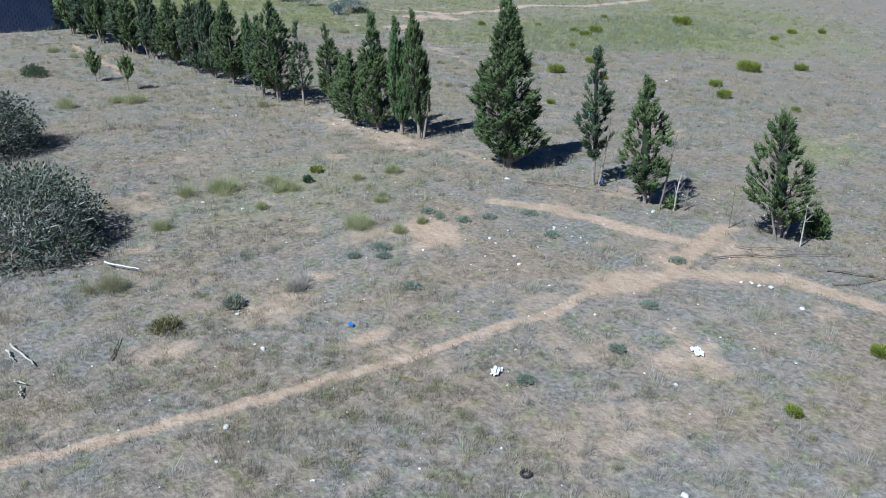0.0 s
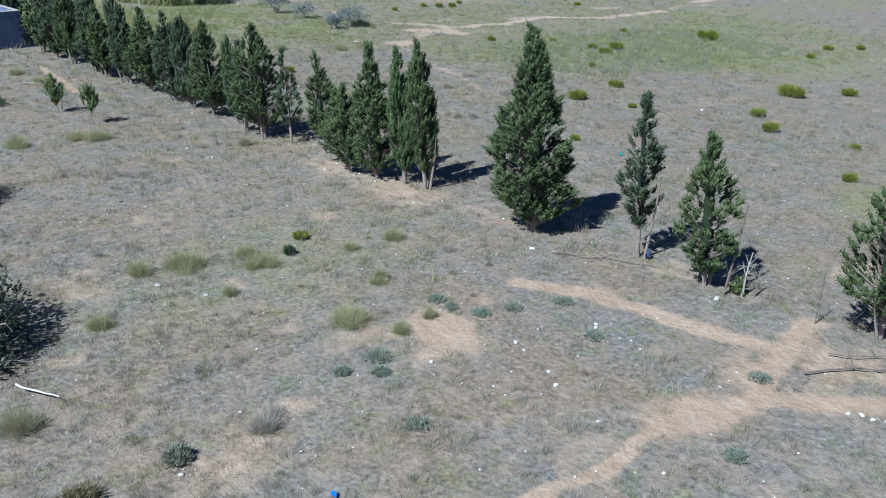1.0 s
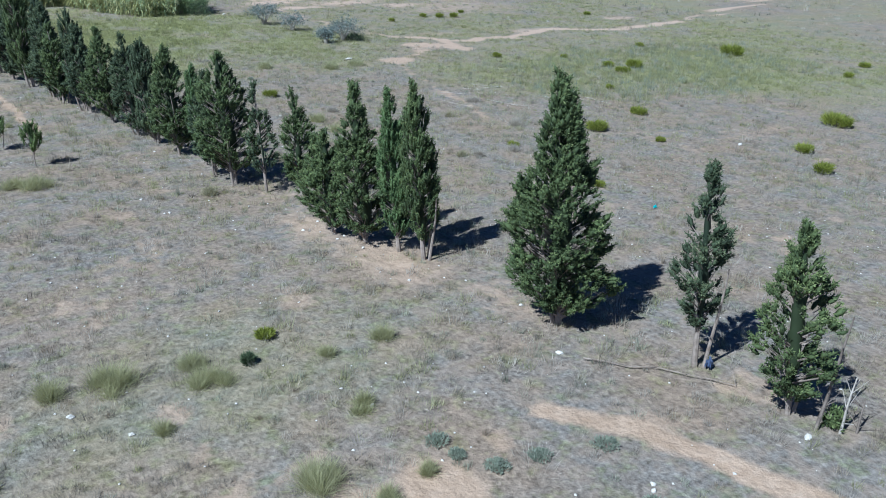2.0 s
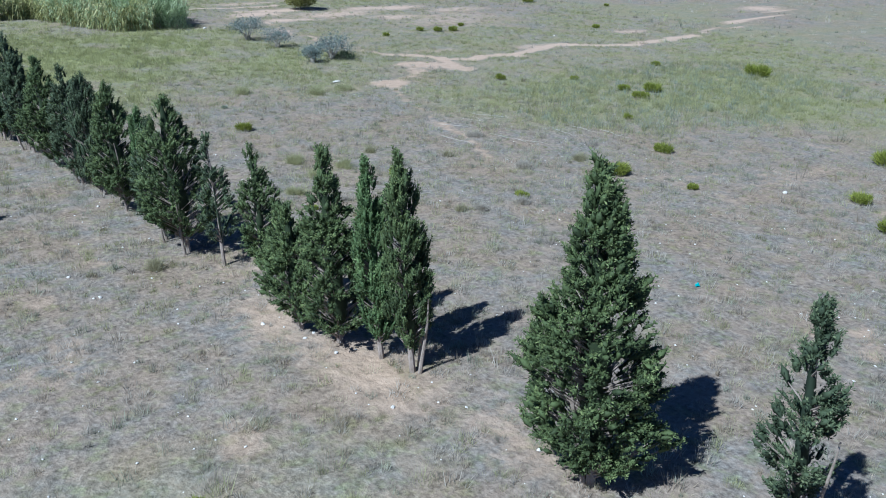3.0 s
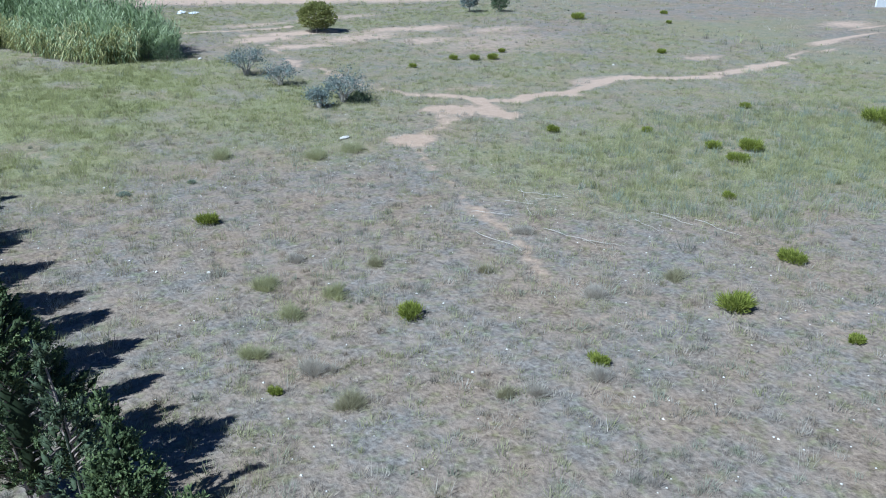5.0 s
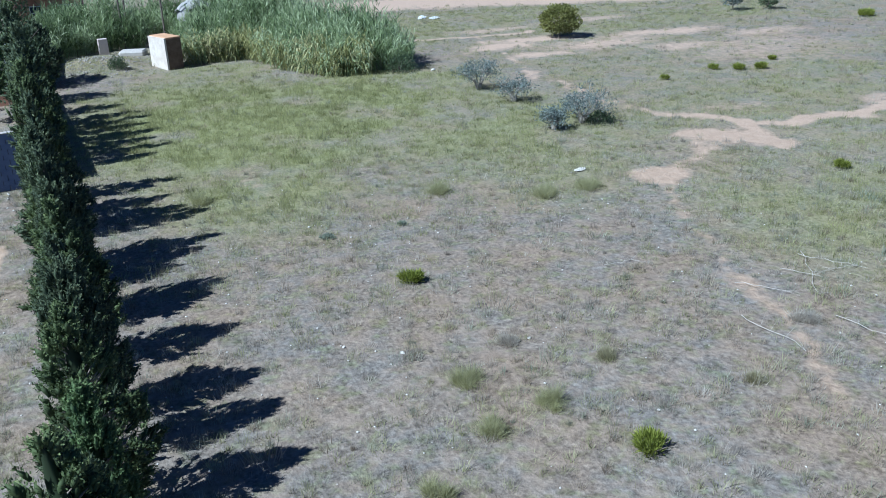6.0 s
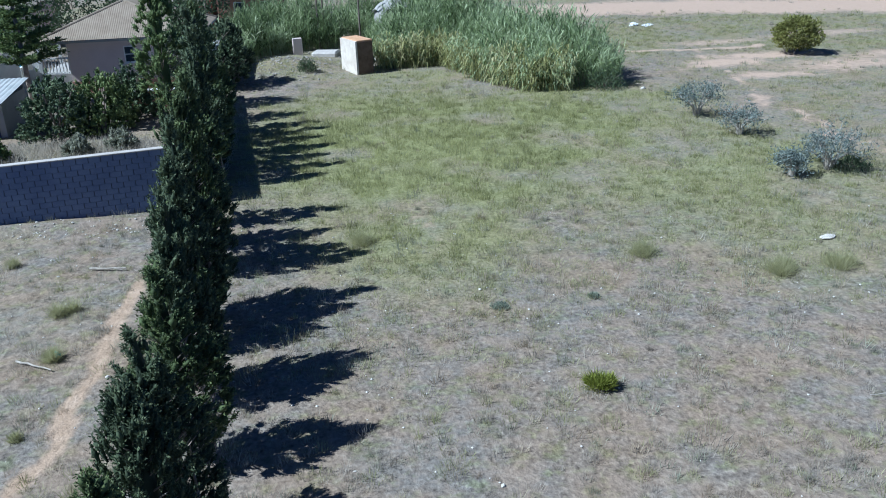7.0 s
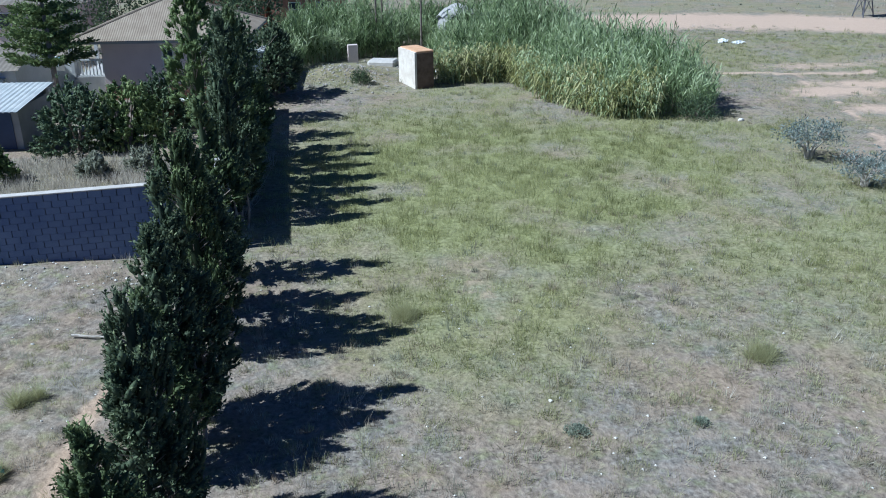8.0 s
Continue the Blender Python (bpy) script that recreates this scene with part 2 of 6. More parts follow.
def blend_heights(tree, a, b, share):
    m = tree.nodes.new("ShaderNodeMath")
    m.operation = "MULTIPLY_ADD"
    tree.links.new(a, m.inputs[0])
    m.inputs[1].default_value = share
    tree.links.new(b, m.inputs[2])
    return m.outputs[0]


def ground_material():
    m, t, b = material("dry_field_soil", 0.95)
    b.inputs["Specular IOR Level"].default_value = 0.1
    bare, green, pale = attribute(t, "bare"), attribute(t, "green"), attribute(t, "pale")
    grain, clod, broad, mid = noise_at(t, 42, 3), noise_at(t, 8.0, 4, 0.62), noise_at(t, 0.35, 4), noise_at(t, 2.2, 4, 0.7)
    tuft, lump, weed, fleck = noise_at(t, 3.4, 3, 0.55), noise_at(t, 1.1, 5, 0.6), noise_at(t, 2.3, 3, 0.6), noise_at(t, 4.6, 2, 0.5)
    soil = ramp(t, mid, [(0.3, (0.36, 0.26, 0.178)), (0.55, (0.45, 0.335, 0.242)), (0.8, (0.53, 0.41, 0.31))])
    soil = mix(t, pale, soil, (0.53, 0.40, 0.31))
    straw = ramp(t, clod, [(0.3, (0.108, 0.098, 0.087)), (0.42, (0.18, 0.164, 0.146)), (0.56, (0.247, 0.227, 0.203)), (0.7, (0.335, 0.312, 0.28))])
    straw = mix(t, ramp(t, broad, [(0.4, (0.0, 0.0, 0.0)), (0.62, (1, 1, 1))]), straw, mix(t, 1.0, straw, (1.12, 0.97, 0.82), "MULTIPLY"))
    straw = mix(t, ramp(t, weed, [(0.5, (0, 0, 0)), (0.64, (0.85, 0.85, 0.85))]), straw, mix(t, 1.0, straw, (0.80, 0.90, 0.66), "MULTIPLY"))
    straw = mix(t, ramp(t, fleck, [(0.52, (0, 0, 0)), (0.66, (0.9, 0.9, 0.9))]), straw, mix(t, 1.0, straw, (1.2, 1.2, 1.19), "MULTIPLY"))
    litter = mix(t, 1.0, soil, (0.76, 0.8, 0.85), "MULTIPLY")
    straw = mix(t, ramp(t, blend_heights(t, tuft, lump, 0.6), [(0.72, (0, 0, 0)), (0.95, (0.5, 0.5, 0.5))]), straw, litter)
    sward = ramp(t, clod, [(0.25, (0.15, 0.155, 0.064)), (0.5, (0.245, 0.252, 0.112)), (0.75, (0.35, 0.35, 0.18))])
    cover = mix(t, green, straw, sward)
    edge = blend_heights(t, mid, bare, 0.7)
    colour = mix(t, ramp(t, edge, [(0.55, (0, 0, 0)), (0.95, (1, 1, 1))]), cover, soil)
    colour = mix(t, 0.7, colour, ramp(t, grain, [(0.3, (0.76, 0.76, 0.76)), (0.7, (1.16, 1.16, 1.16))]), "MULTIPLY")
    t.links.new(colour, b.inputs["Base Color"])
    bump(t, b, blend_heights(t, tuft, clod, 1.2), 0.6, 0.085)
    return m


GROUND = ground_material()
DRY_GRASS = plant_material("dry_grass", (0.19, 0.168, 0.138), (0.44, 0.40, 0.335), (0.63, 0.58, 0.50), 0.8, 0.4)
GREEN_GRASS = plant_material("green_grass", (0.25, 0.258, 0.112), (0.43, 0.437, 0.205), (0.58, 0.57, 0.315), 0.8, 0.5)
OLIVE_DRY = plant_material("half_dry_grass", (0.17, 0.155, 0.097), (0.35, 0.325, 0.2), (0.53, 0.495, 0.325), 0.8, 0.4)
SOFT_GRASS = plant_material("pale_green_grass", (0.195, 0.197, 0.095), (0.40, 0.40, 0.21), (0.57, 0.555, 0.335), 0.8, 0.45)
GREY_WEED = plant_material("grey_green_weed", (0.15, 0.158, 0.115), (0.33, 0.342, 0.258), (0.50, 0.512, 0.40), 0.8, 0.4)
TEAL_WEED = plant_material("blue_green_weed", (0.22, 0.255, 0.19), (0.315, 0.355, 0.275), (0.42, 0.455, 0.37), 0.8, 0.35)
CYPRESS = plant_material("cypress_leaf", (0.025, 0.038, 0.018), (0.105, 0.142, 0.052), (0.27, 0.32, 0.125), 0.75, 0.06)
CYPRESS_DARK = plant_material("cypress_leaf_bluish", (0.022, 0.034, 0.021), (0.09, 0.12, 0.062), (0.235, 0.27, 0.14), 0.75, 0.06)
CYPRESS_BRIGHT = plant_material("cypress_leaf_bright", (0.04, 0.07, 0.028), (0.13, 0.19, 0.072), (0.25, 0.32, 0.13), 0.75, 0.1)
BROOM = plant_material("yellow_green_shrub_leaf", (0.13, 0.16, 0.025), (0.29, 0.33, 0.055), (0.48, 0.50, 0.11), 0.7, 0.4)
DARK_SHRUB = plant_material("dark_shrub_leaf", (0.05, 0.08, 0.045), (0.11, 0.15, 0.08), (0.2, 0.25, 0.13), 0.7, 0.2)
OLIVE_LEAF = plant_material("silvery_olive_leaf", (0.08, 0.105, 0.095), (0.19, 0.23, 0.212), (0.36, 0.41, 0.385), 0.6, 0.15)
GREY_BUSH = plant_material("grey_bush_leaf", (0.042, 0.058, 0.034), (0.105, 0.132, 0.08), (0.33, 0.345, 0.31), 0.7, 0.1)
REED = plant_material("reed_leaf", (0.07, 0.105, 0.045), (0.27, 0.35, 0.155), (0.51, 0.58, 0.35), 0.55, 0.35)
REED_DRY = plant_material("dry_reed_leaf", (0.20, 0.20, 0.075), (0.42, 0.42, 0.165), (0.58, 0.55, 0.30), 0.7, 0.3)
WARM_GRASS = plant_material("warm_dry_grass", (0.2, 0.158, 0.112), (0.44, 0.37, 0.28), (0.61, 0.53, 0.41), 0.8, 0.4)
DEAD_WEED = plant_material("grey_brown_dead_weed", (0.10, 0.09, 0.078), (0.22, 0.20, 0.175), (0.36, 0.33, 0.29), 0.85, 0.3)
BARK = plain_material("grey_brown_bark", (0.22, 0.175, 0.14), (0.38, 0.32, 0.27), 0.9, 6.0, 0.8)
PALE_WOOD = plain_material("weathered_wood", (0.36, 0.32, 0.27), (0.52, 0.48, 0.42), 0.9, 5.0, 0.5)
DEAD_WOOD = plain_material("dark_dead_wood", (0.13, 0.105, 0.085), (0.24, 0.2, 0.17), 0.9, 5.0, 0.6)


# ---- the land ----
def near_line(x, y, points):
    """Distance from many places to a bent line."""
    best = np.full(np.shape(x), 1e9)
    for (ax, ay), (bx, by) in zip(points[:-1], points[1:]):
        dx, dy = bx - ax, by - ay
        k = np.clip(((x - ax) * dx + (y - ay) * dy) / (dx * dx + dy * dy), 0, 1)
        best = np.minimum(best, np.hypot(x - ax - k * dx, y - ay - k * dy))
    return best


# trodden paths: half width, strength, way
PATHS = [
    (0.105, 1.0, [(-6, 15.2), (1.88, 14.38), (3.98, 13.9), (6.0, 13.69), (8.17, 13.42), (10.05, 13.2), (11.73, 13.08), (13.57, 12.94), (15.96, 13.25)]),
    (0.26, 0.85, [(15.9, 13.2), (16.8, 12.9), (18.1, 12.6), (19.3, 13.1), (20.3, 13.4), (22.3, 13.8)]),
    (0.24, 0.8, [(17.92, 19.78), (18.89, 18.42), (19.51, 15.88), (20.16, 13.7)]),
    (0.27, 0.8, [(18.3, 12.5), (20.4, 10.9), (20.8, 9.4), (21.2, 7.8), (22, 3)]),
    (0.18, 0.7, [(15.9, 47.0), (15.8, 49.3), (15.72, 51.85), (15.7, 53.8), (15.3, 57)]),
    (0.15, 0.6, [(44.9, 88.9), (43.9, 80.5), (43.3, 75.9), (43.0, 67.9), (44.0, 62.4)]),
    (0.3, 0.95, [(44.0, 62.4), (46.2, 59.5), (48.6, 58.2), (53.9, 59.4), (58.5, 60.1), (63.0, 56.6)]),
    (0.4, 1.0, [(43.3, 58.4), (45.0, 56.4), (46.0, 59.0)]),
    (0.34, 0.8, [(63.0, 56.8), (66.4, 57.9), (71.9, 58.5)]),
    (0.3, 0.75, [(74.5, 59.2), (80.4, 60.6), (88, 63.0), (97.1, 66.0)]),
    (0.2, 0.55, [(38.5, 54), (40.5, 56), (43.8, 58.4)]),
    (0.16, 0.5, [(33.2, 39.5), (34.6, 41.8), (35.6, 45.7), (37.6, 50.5), (38.4, 54)]),
    (0.2, 0.35, [(33.0, 37.2), (38.0, 34.0), (45, 31)]),
    (0.30, 0.8, [(40.5, 89.9), (44, 89.6), (47, 89.6), (50, 89.7)]),
    (3.4, 0.95, [(39, 112.6), (43, 112.5), (50, 112.2), (60, 108.5), (75, 104)]),
]
# bare or half-bare places: x, y, radius along x, along y, strength
BARE = [
    (16.6, 13.1, 1.2, 0.8, 1.0), (18.9, 13.3, 1.0, 0.9, 0.7), (14.75, 18.7, 0.8, 1.3, 1.3), (9.6, 14.5, 0.9, 0.35, 0.8),
    (8.6, 17.0, 1.6, 1.0, 0.6), (12.6, 19.6, 0.9, 0.6, 0.6), (19.9, 28.2, 1.3, 3.0, 0.7), (19.3, 31.4, 1.0, 2.6, 0.6),
    (38.7, 54.3, 1.3, 1.0, 1.3), (35.6, 45.0, 0.6, 1.0, 0.7), (44.2, 57.6, 1.2, 0.9, 0.8), (45.0, 84.0, 3.0, 1.6, 1.0), (48.5, 86, 4.5, 1.4, 0.9), (46.5, 80.5, 2.6, 1.0, 0.8),
    (66.5, 58, 3.6, 1.0, 0.9), (69, 62.8, 2.6, 1.0, 0.7), (96, 68, 4, 2.5, 0.8), (56, 60.3, 3.5, 0.9, 0.6), (27.0, 27.5, 3.5, 1.2, 0.4), (21, 24, 1.3, 2.0, 0.5), (20.3, 35, 1.0, 3, 0.4),
    (11.6, 8.6, 2.4, 1.5, 0.45), (13.5, 11.0, 1.4, 0.6, 0.45), (7.0, 10.5, 1.6, 1.0, 0.3), (24.5, 60.5, 0.5, 3.5, 0.4),
    (42.0, 31.2, 3.0, 0.8, 0.4), (48, 62.5, 3.0, 1.2, 0.4), (30.5, 40.5, 1.6, 2.6, 0.25), (5.6, 16.6, 1.2, 0.8, 0.5), (60, 75, 9, 6, 0.45), (52, 82, 5, 2.5, 0.7), (58, 84, 6, 2.0, 0.75), (56, 78.5, 4, 1.5, 0.65), (64, 80, 5, 2.0, 0.6), (48, 92, 5, 1.2, 0.6), (56, 93, 6, 1.4, 0.6),
]
# greener sward: x, y, radii, strength
GREEN = [
    (27.5, 71, 10.5, 10.5, 1.0), (24.5, 62.0, 4.5, 6.0, 0.75), (35, 64.0, 7.0, 7.5, 0.7), (32, 77.0, 9, 4, 0.8), (48, 47, 8, 6, 0.7), (55, 45, 9, 6, 0.75), (33.5, 17.5, 2.6, 1.6, 0.6),
    (58, 40, 8, 9, 0.7), (44, 51, 5, 4, 0.5), (48, 70, 6, 6, 0.3), (52, 80, 8, 7, 0.35), (70, 50, 12, 12, 0.5), (40, 95, 9, 7, 0.5), (22.5, 79, 4, 5, 0.5), (26, 84.5, 4, 3.5, 0.6), (20.5, 88, 3.5, 3, 0.35), (62, 97, 24, 12, 0.4), (45, 122, 25, 8, 0.35), (12.5, 24.5, 5, 3, 0.25),
]


def land_masks(x, y):
    """How bare, how green and how pale the land is."""
    far = np.clip((np.hypot(x - 12, y - 15) - 20) / 25, 0, 1)
    wx = x + (0.45 + 0.6 * far) * (fractal(x, y, 1.4, 21) - 0.5) + 2.6 * far * (fractal(x, y, 3.5, 23) - 0.5)
    wy = y + (0.45 + 0.6 * far) * (fractal(x, y, 1.4, 33) - 0.5) + 2.6 * far * (fractal(x, y, 3.5, 35) - 0.5)
    bare = np.zeros(np.shape(x))
    for half, strength, way in PATHS:
        d = near_line(wx, wy, way)
        bare = np.maximum(bare, strength * np.clip(1.35 - d / (half * 1.5), 0, 1))
    for cx, cy, rx, ry, strength in BARE:
        q = np.hypot((wx - cx) / rx, (wy - cy) / ry)
        bare = np.maximum(bare, 0.8 * strength * np.clip(1.35 - q, 0, 1))
    bare = np.maximum(bare, 0.5 * np.clip((fractal(x, y, 1.5, 77) - 0.62) * 6, 0, 1) * np.clip((60 - y) / 40, 0.15, 1))
    green = np.zeros(np.shape(x))
    for cx, cy, rx, ry, strength in GREEN:
        q = np.hypot((x - cx) / rx, (y - cy) / ry) + 0.9 * (fractal(x, y, 5.0, 51) - 0.5)
        green = np.maximum(green, strength * np.clip(1.75 - 1.25 * q, 0, 1))
    green = np.maximum(green, np.clip(0.22 + (y - 40) / 120, 0.18, 0.45) * np.clip((fractal(x, y, 9.0, 91) - 0.45) * 5, 0, 1) * np.clip((y - 52) / 10 + (x > 42), 0, 1))
    green = green * np.clip(2.9 * (fractal(x, y, 2.4, 67) - 0.15), 0.3, 1) * (1 - np.clip(bare * 1.4, 0, 1))
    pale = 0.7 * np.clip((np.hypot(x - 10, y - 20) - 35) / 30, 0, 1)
    return bare, green, pale


def graded(lo, hi, near_lo, near_hi, step, grow=1.22):
    """Steps that are even in the middle and widen outwards."""
    mid = list(np.arange(near_lo, near_hi + step / 2, step))
    out, s, p = [], step, mid[-1]
    while p < hi:
        s *= grow
        p += s
        out.append(p)
    back, s, p = [], step, mid[0]
    while p > lo:
        s *= grow
        p -= s
        back.append(p)
    return np.array(back[::-1] + mid + out)


gx, gy = graded(-2500, 2500, -6, 70, 0.48), graded(-2500, 2500, 2, 116, 0.48)
gx = np.concatenate([gx[gx < -6.01], np.arange(-6, 23.9, 0.2), gx[gx >= 24]])          # finer where the narrow paths run
gy = np.concatenate([gy[gy < 1.99], np.arange(2, 23.9, 0.2), gy[gy >= 24]])
mx, my = np.meshgrid(gx, gy, indexing="ij")
mz = lie(mx, my)
land = Pile()
ij = np.arange(mx.size).reshape(mx.shape)
land.add(np.stack([mx, my, mz], -1).reshape(-1, 3), np.stack([ij[:-1, :-1], ij[1:, :-1], ij[1:, 1:], ij[:-1, 1:]], -1).reshape(-1, 4))
land_mesh = land.mesh("ground", smooth=True)
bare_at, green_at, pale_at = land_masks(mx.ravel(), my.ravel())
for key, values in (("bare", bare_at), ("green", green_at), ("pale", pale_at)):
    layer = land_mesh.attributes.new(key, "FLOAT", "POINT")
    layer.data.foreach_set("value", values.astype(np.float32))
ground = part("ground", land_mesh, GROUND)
tagged(ground, "dry open field of tan soil with trodden paths and sparse grass", "ground", kind="structure")


# ---- grass that nobody could count ----
def tufts(name, label, mat, x, y, blades, height, spread, width, tone, seed, lean=0.5):
    rng = np.random.default_rng(seed)
    n = len(x)
    z = lie(x, y)
    pile = Pile()
    for _ in range(blades):
        r, a = spread * np.sqrt(rng.random(n)), rng.random(n) * 2 * np.pi
        bx, by = x + r * np.cos(a), y + r * np.sin(a)
        h = height * rng.uniform(0.5, 1.1, n)
        out = rng.normal(size=(n, 2)) * lean * h[:, None] + np.stack([np.cos(a), np.sin(a)], 1) * (0.5 * lean * h)[:, None]
        f = rng.random(n) * np.pi
        w = width * rng.uniform(0.6, 1.3, n)
        p0 = np.stack([bx + np.cos(f) * w, by + np.sin(f) * w, z - 0.03], 1)
        p1 = np.stack([bx - np.cos(f) * w, by - np.sin(f) * w, z - 0.03], 1)
        p2 = np.stack([bx + out[:, 0], by + out[:, 1], z + h], 1)
        i = np.arange(n)[:, None] * 3
        pile.add(np.stack([p0, p1, p2], 1).reshape(-1, 3), np.concatenate([i, i + 1, i + 2], 1), np.repeat(np.clip(tone + rng.normal(size=n) * 0.14, 0, 1), 3))
    ob = part(name, pile, mat)
    return tagged(ob, label, "grass", kind="stuff")


def in_field(x, y):
    """Open field: not on the plots behind the row of trees, nor in the reeds."""
    return ~((y > 63.2) & (x < 16.2)) & ~((y > 92) & (x < 36))


def scatter(n, x0, x1, y0, y1, seed):
    rng = np.random.default_rng(seed)
    return rng.uniform(x0, x1, n), rng.uniform(y0, y1, n), rng


def mounds(name, label, mat, x, y, radius, height, blades, width, tone, seed):
    """Low rounded tufts: fine blades that fan out from a root, highest in the middle."""
    rng = np.random.default_rng(seed)
    n = len(x)
    pile = Pile()
    for _ in range(blades):
        a, q = rng.random(n) * 2 * np.pi, np.sqrt(rng.random(n))
        ox, oy = np.cos(a) * q * radius, np.sin(a) * q * radius
        h = height * (1 - 0.75 * q * q) * rng.uniform(0.55, 1.1, n)
        bx, by = x + 0.7 * ox, y + 0.7 * oy
        z = lie(bx, by)
        f = rng.random(n) * np.pi
        w = width * rng.uniform(0.6, 1.3, n)
        jx, jy = 0.3 * h * rng.normal(size=n), 0.3 * h * rng.normal(size=n)
        p0 = np.stack([bx + np.cos(f) * w, by + np.sin(f) * w, z - 0.03], 1)
        p1 = np.stack([bx - np.cos(f) * w, by - np.sin(f) * w, z - 0.03], 1)
        p2 = np.stack([x + ox + jx, y + oy + jy, z + h], 1)
        i = np.arange(n)[:, None] * 3
        pile.add(np.stack([p0, p1, p2], 1).reshape(-1, 3), np.concatenate([i, i + 1, i + 2], 1), np.repeat(np.clip(tone + rng.normal(size=n) * 0.12, 0, 1), 3))
    return tagged(part(name, pile, mat), label, "grass", kind="stuff")


# low tufts all over the field, in four tints that mingle
GRASS_PLOTS = [(9500, -6, 45, 3, 62, 56, 0.0042, 1.0), (8500, 14, 80, 20, 114, 34, 0.0085, 1.25), (7500, 20, 150, 0, 190, 16, 0.024, 1.9)]
TINTS = [("dry_grass", "short dry grey-tan grass tufts over the field", DRY_GRASS), ("warm_grass", "short brownish dead weeds over the field", WARM_GRASS),
         ("grey_weed", "low grey-green weeds scattered through the dry grass", GREY_WEED), ("half_dry_grass", "half-dry olive grass tufts in the field", SOFT_GRASS)]
for k, (n, x0, x1, y0, y1, blades, wide, big) in enumerate(GRASS_PLOTS):
    x, y, rng = scatter(n, x0, x1, y0, y1, 100 + k)
    bare, green, _ = land_masks(x, y)
    near = (k == 2) & (np.hypot(x - 24, (y - 45) * 0.8) < 52)
    keep = in_field(x, y) & ~near & (rng.random(n) > bare * 1.15) & (rng.random(n) < 0.35 + 1.2 * fractal(x, y, 2.4, 61) ** 1.3)
    x, y, green = x[keep], y[keep], green[keep]
    n = len(x)
    tint = rng.random(n) + 0.9 * (fractal(x, y, 2.2, 85) - 0.5) + 0.25 * green + 0.16 * np.clip((y - 60) / 30, 0, 1)
    radius = big * 0.2 * np.exp(0.4 * rng.normal(size=n))
    height = (0.1 + 0.7 * radius / big) * np.exp(0.25 * rng.normal(size=n)) * (0.85 + 0.15 * big)
    tone = np.clip(0.58 + 0.22 * rng.normal(size=n), 0, 1)
    for j, (lo, hi) in enumerate(((-9, 0.42), (0.42, 0.60), (0.60, 0.82), (0.82, 9))):
        m = (tint >= lo) & (tint < hi)
        mounds(*TINTS[j], x[m], y[m], radius[m], height[m], blades, wide, tone[m], 300 + 10 * k + j)
x, y, rng = scatter(4600, -6, 50, 4, 66, 130)
bare, green, _ = land_masks(x, y)
keep = in_field(x, y) & (rng.random(len(x)) > bare * 1.4) & (fractal(x, y, 4.0, 64) > 0.45)
x, y = x[keep], y[keep]
mounds("tall_dry_grass", "taller straw-coloured grass tufts standing in the field", OLIVE_DRY, x, y, rng.uniform(0.16, 0.42, len(x)), rng.uniform(0.12, 0.3, len(x)), 40, 0.005, np.clip(0.35 + 0.6 * rng.random(len(x)), 0, 1), 320)
x, y, rng = scatter(5200, 16, 76, 32, 104, 133)
bare, green, _ = land_masks(x, y)
keep = in_field(x, y) & (rng.random(len(x)) > bare * 1.4) & (fractal(x, y, 5.0, 165) > 0.42)
x, y = x[keep], y[keep]
mounds("tall_green_grass", "taller grey-green grass tufts standing in the field", SOFT_GRASS, x, y, rng.uniform(0.2, 0.55, len(x)), rng.uniform(0.16, 0.38, len(x)), 30, 0.0075, np.clip(0.3 + 0.65 * rng.random(len(x)), 0, 1), 322)
x, y, rng = scatter(4200, 40, 68, 33, 56, 134)
keep = (np.hypot((x - 53) / 13, (y - 44.5) / 7.5) + 1.0 * (fractal(x, y, 4.0, 166) - 0.5) < 0.95)
x, y = x[keep], y[keep]
for k, (mat, label) in enumerate(((SOFT_GRASS, "long pale green grass in a dense band across the field"), (TEAL_WEED, "long bluish green grass in a dense band across the field"))):
    m = rng.random(len(x)) < 0.5
    mounds("long_grass", label, mat, x[m], y[m], rng.uniform(0.2, 0.5, m.sum()), rng.uniform(0.28, 0.62, m.sum()), 26, 0.0095, np.clip(0.2 + 0.6 * rng.random(m.sum()), 0, 1), 324 + k)
    x, y = x[~m], y[~m]
x, y, rng = scatter(1700, -4, 9.5, 6.5, 18.5, 131)
bare, green, _ = land_masks(x, y)
keep = (rng.random(len(x)) > bare * 1.6) & (fractal(x, y, 2.0, 68) > 0.4)
x, y = x[keep], y[keep]
mounds("olive_tufts", "dense olive-brown half-dry grass tufts beside the path", OLIVE_DRY, x, y, rng.uniform(0.15, 0.34, len(x)), rng.uniform(0.12, 0.28, len(x)), 40, 0.005, np.clip(0.1 + 0.6 * rng.random(len(x)), 0, 1), 321)
x, y, rng = scatter(3600, -5, 14, 7, 36, 132)
bare, green, _ = land_masks(x, y)
keep = (rng.random(len(x)) > bare * 1.6) & (fractal(x, y, 2.6, 69) + 0.03 * (8 - x) > 0.45)
x, y = x[keep], y[keep]
mounds("dead_weeds", "dense grey-brown dead weeds on the dry ground", DEAD_WEED, x, y, rng.uniform(0.14, 0.36, len(x)), rng.uniform(0.1, 0.24, len(x)), 34, 0.005, np.clip(0.15 + 0.6 * rng.random(len(x)), 0, 1), 323)
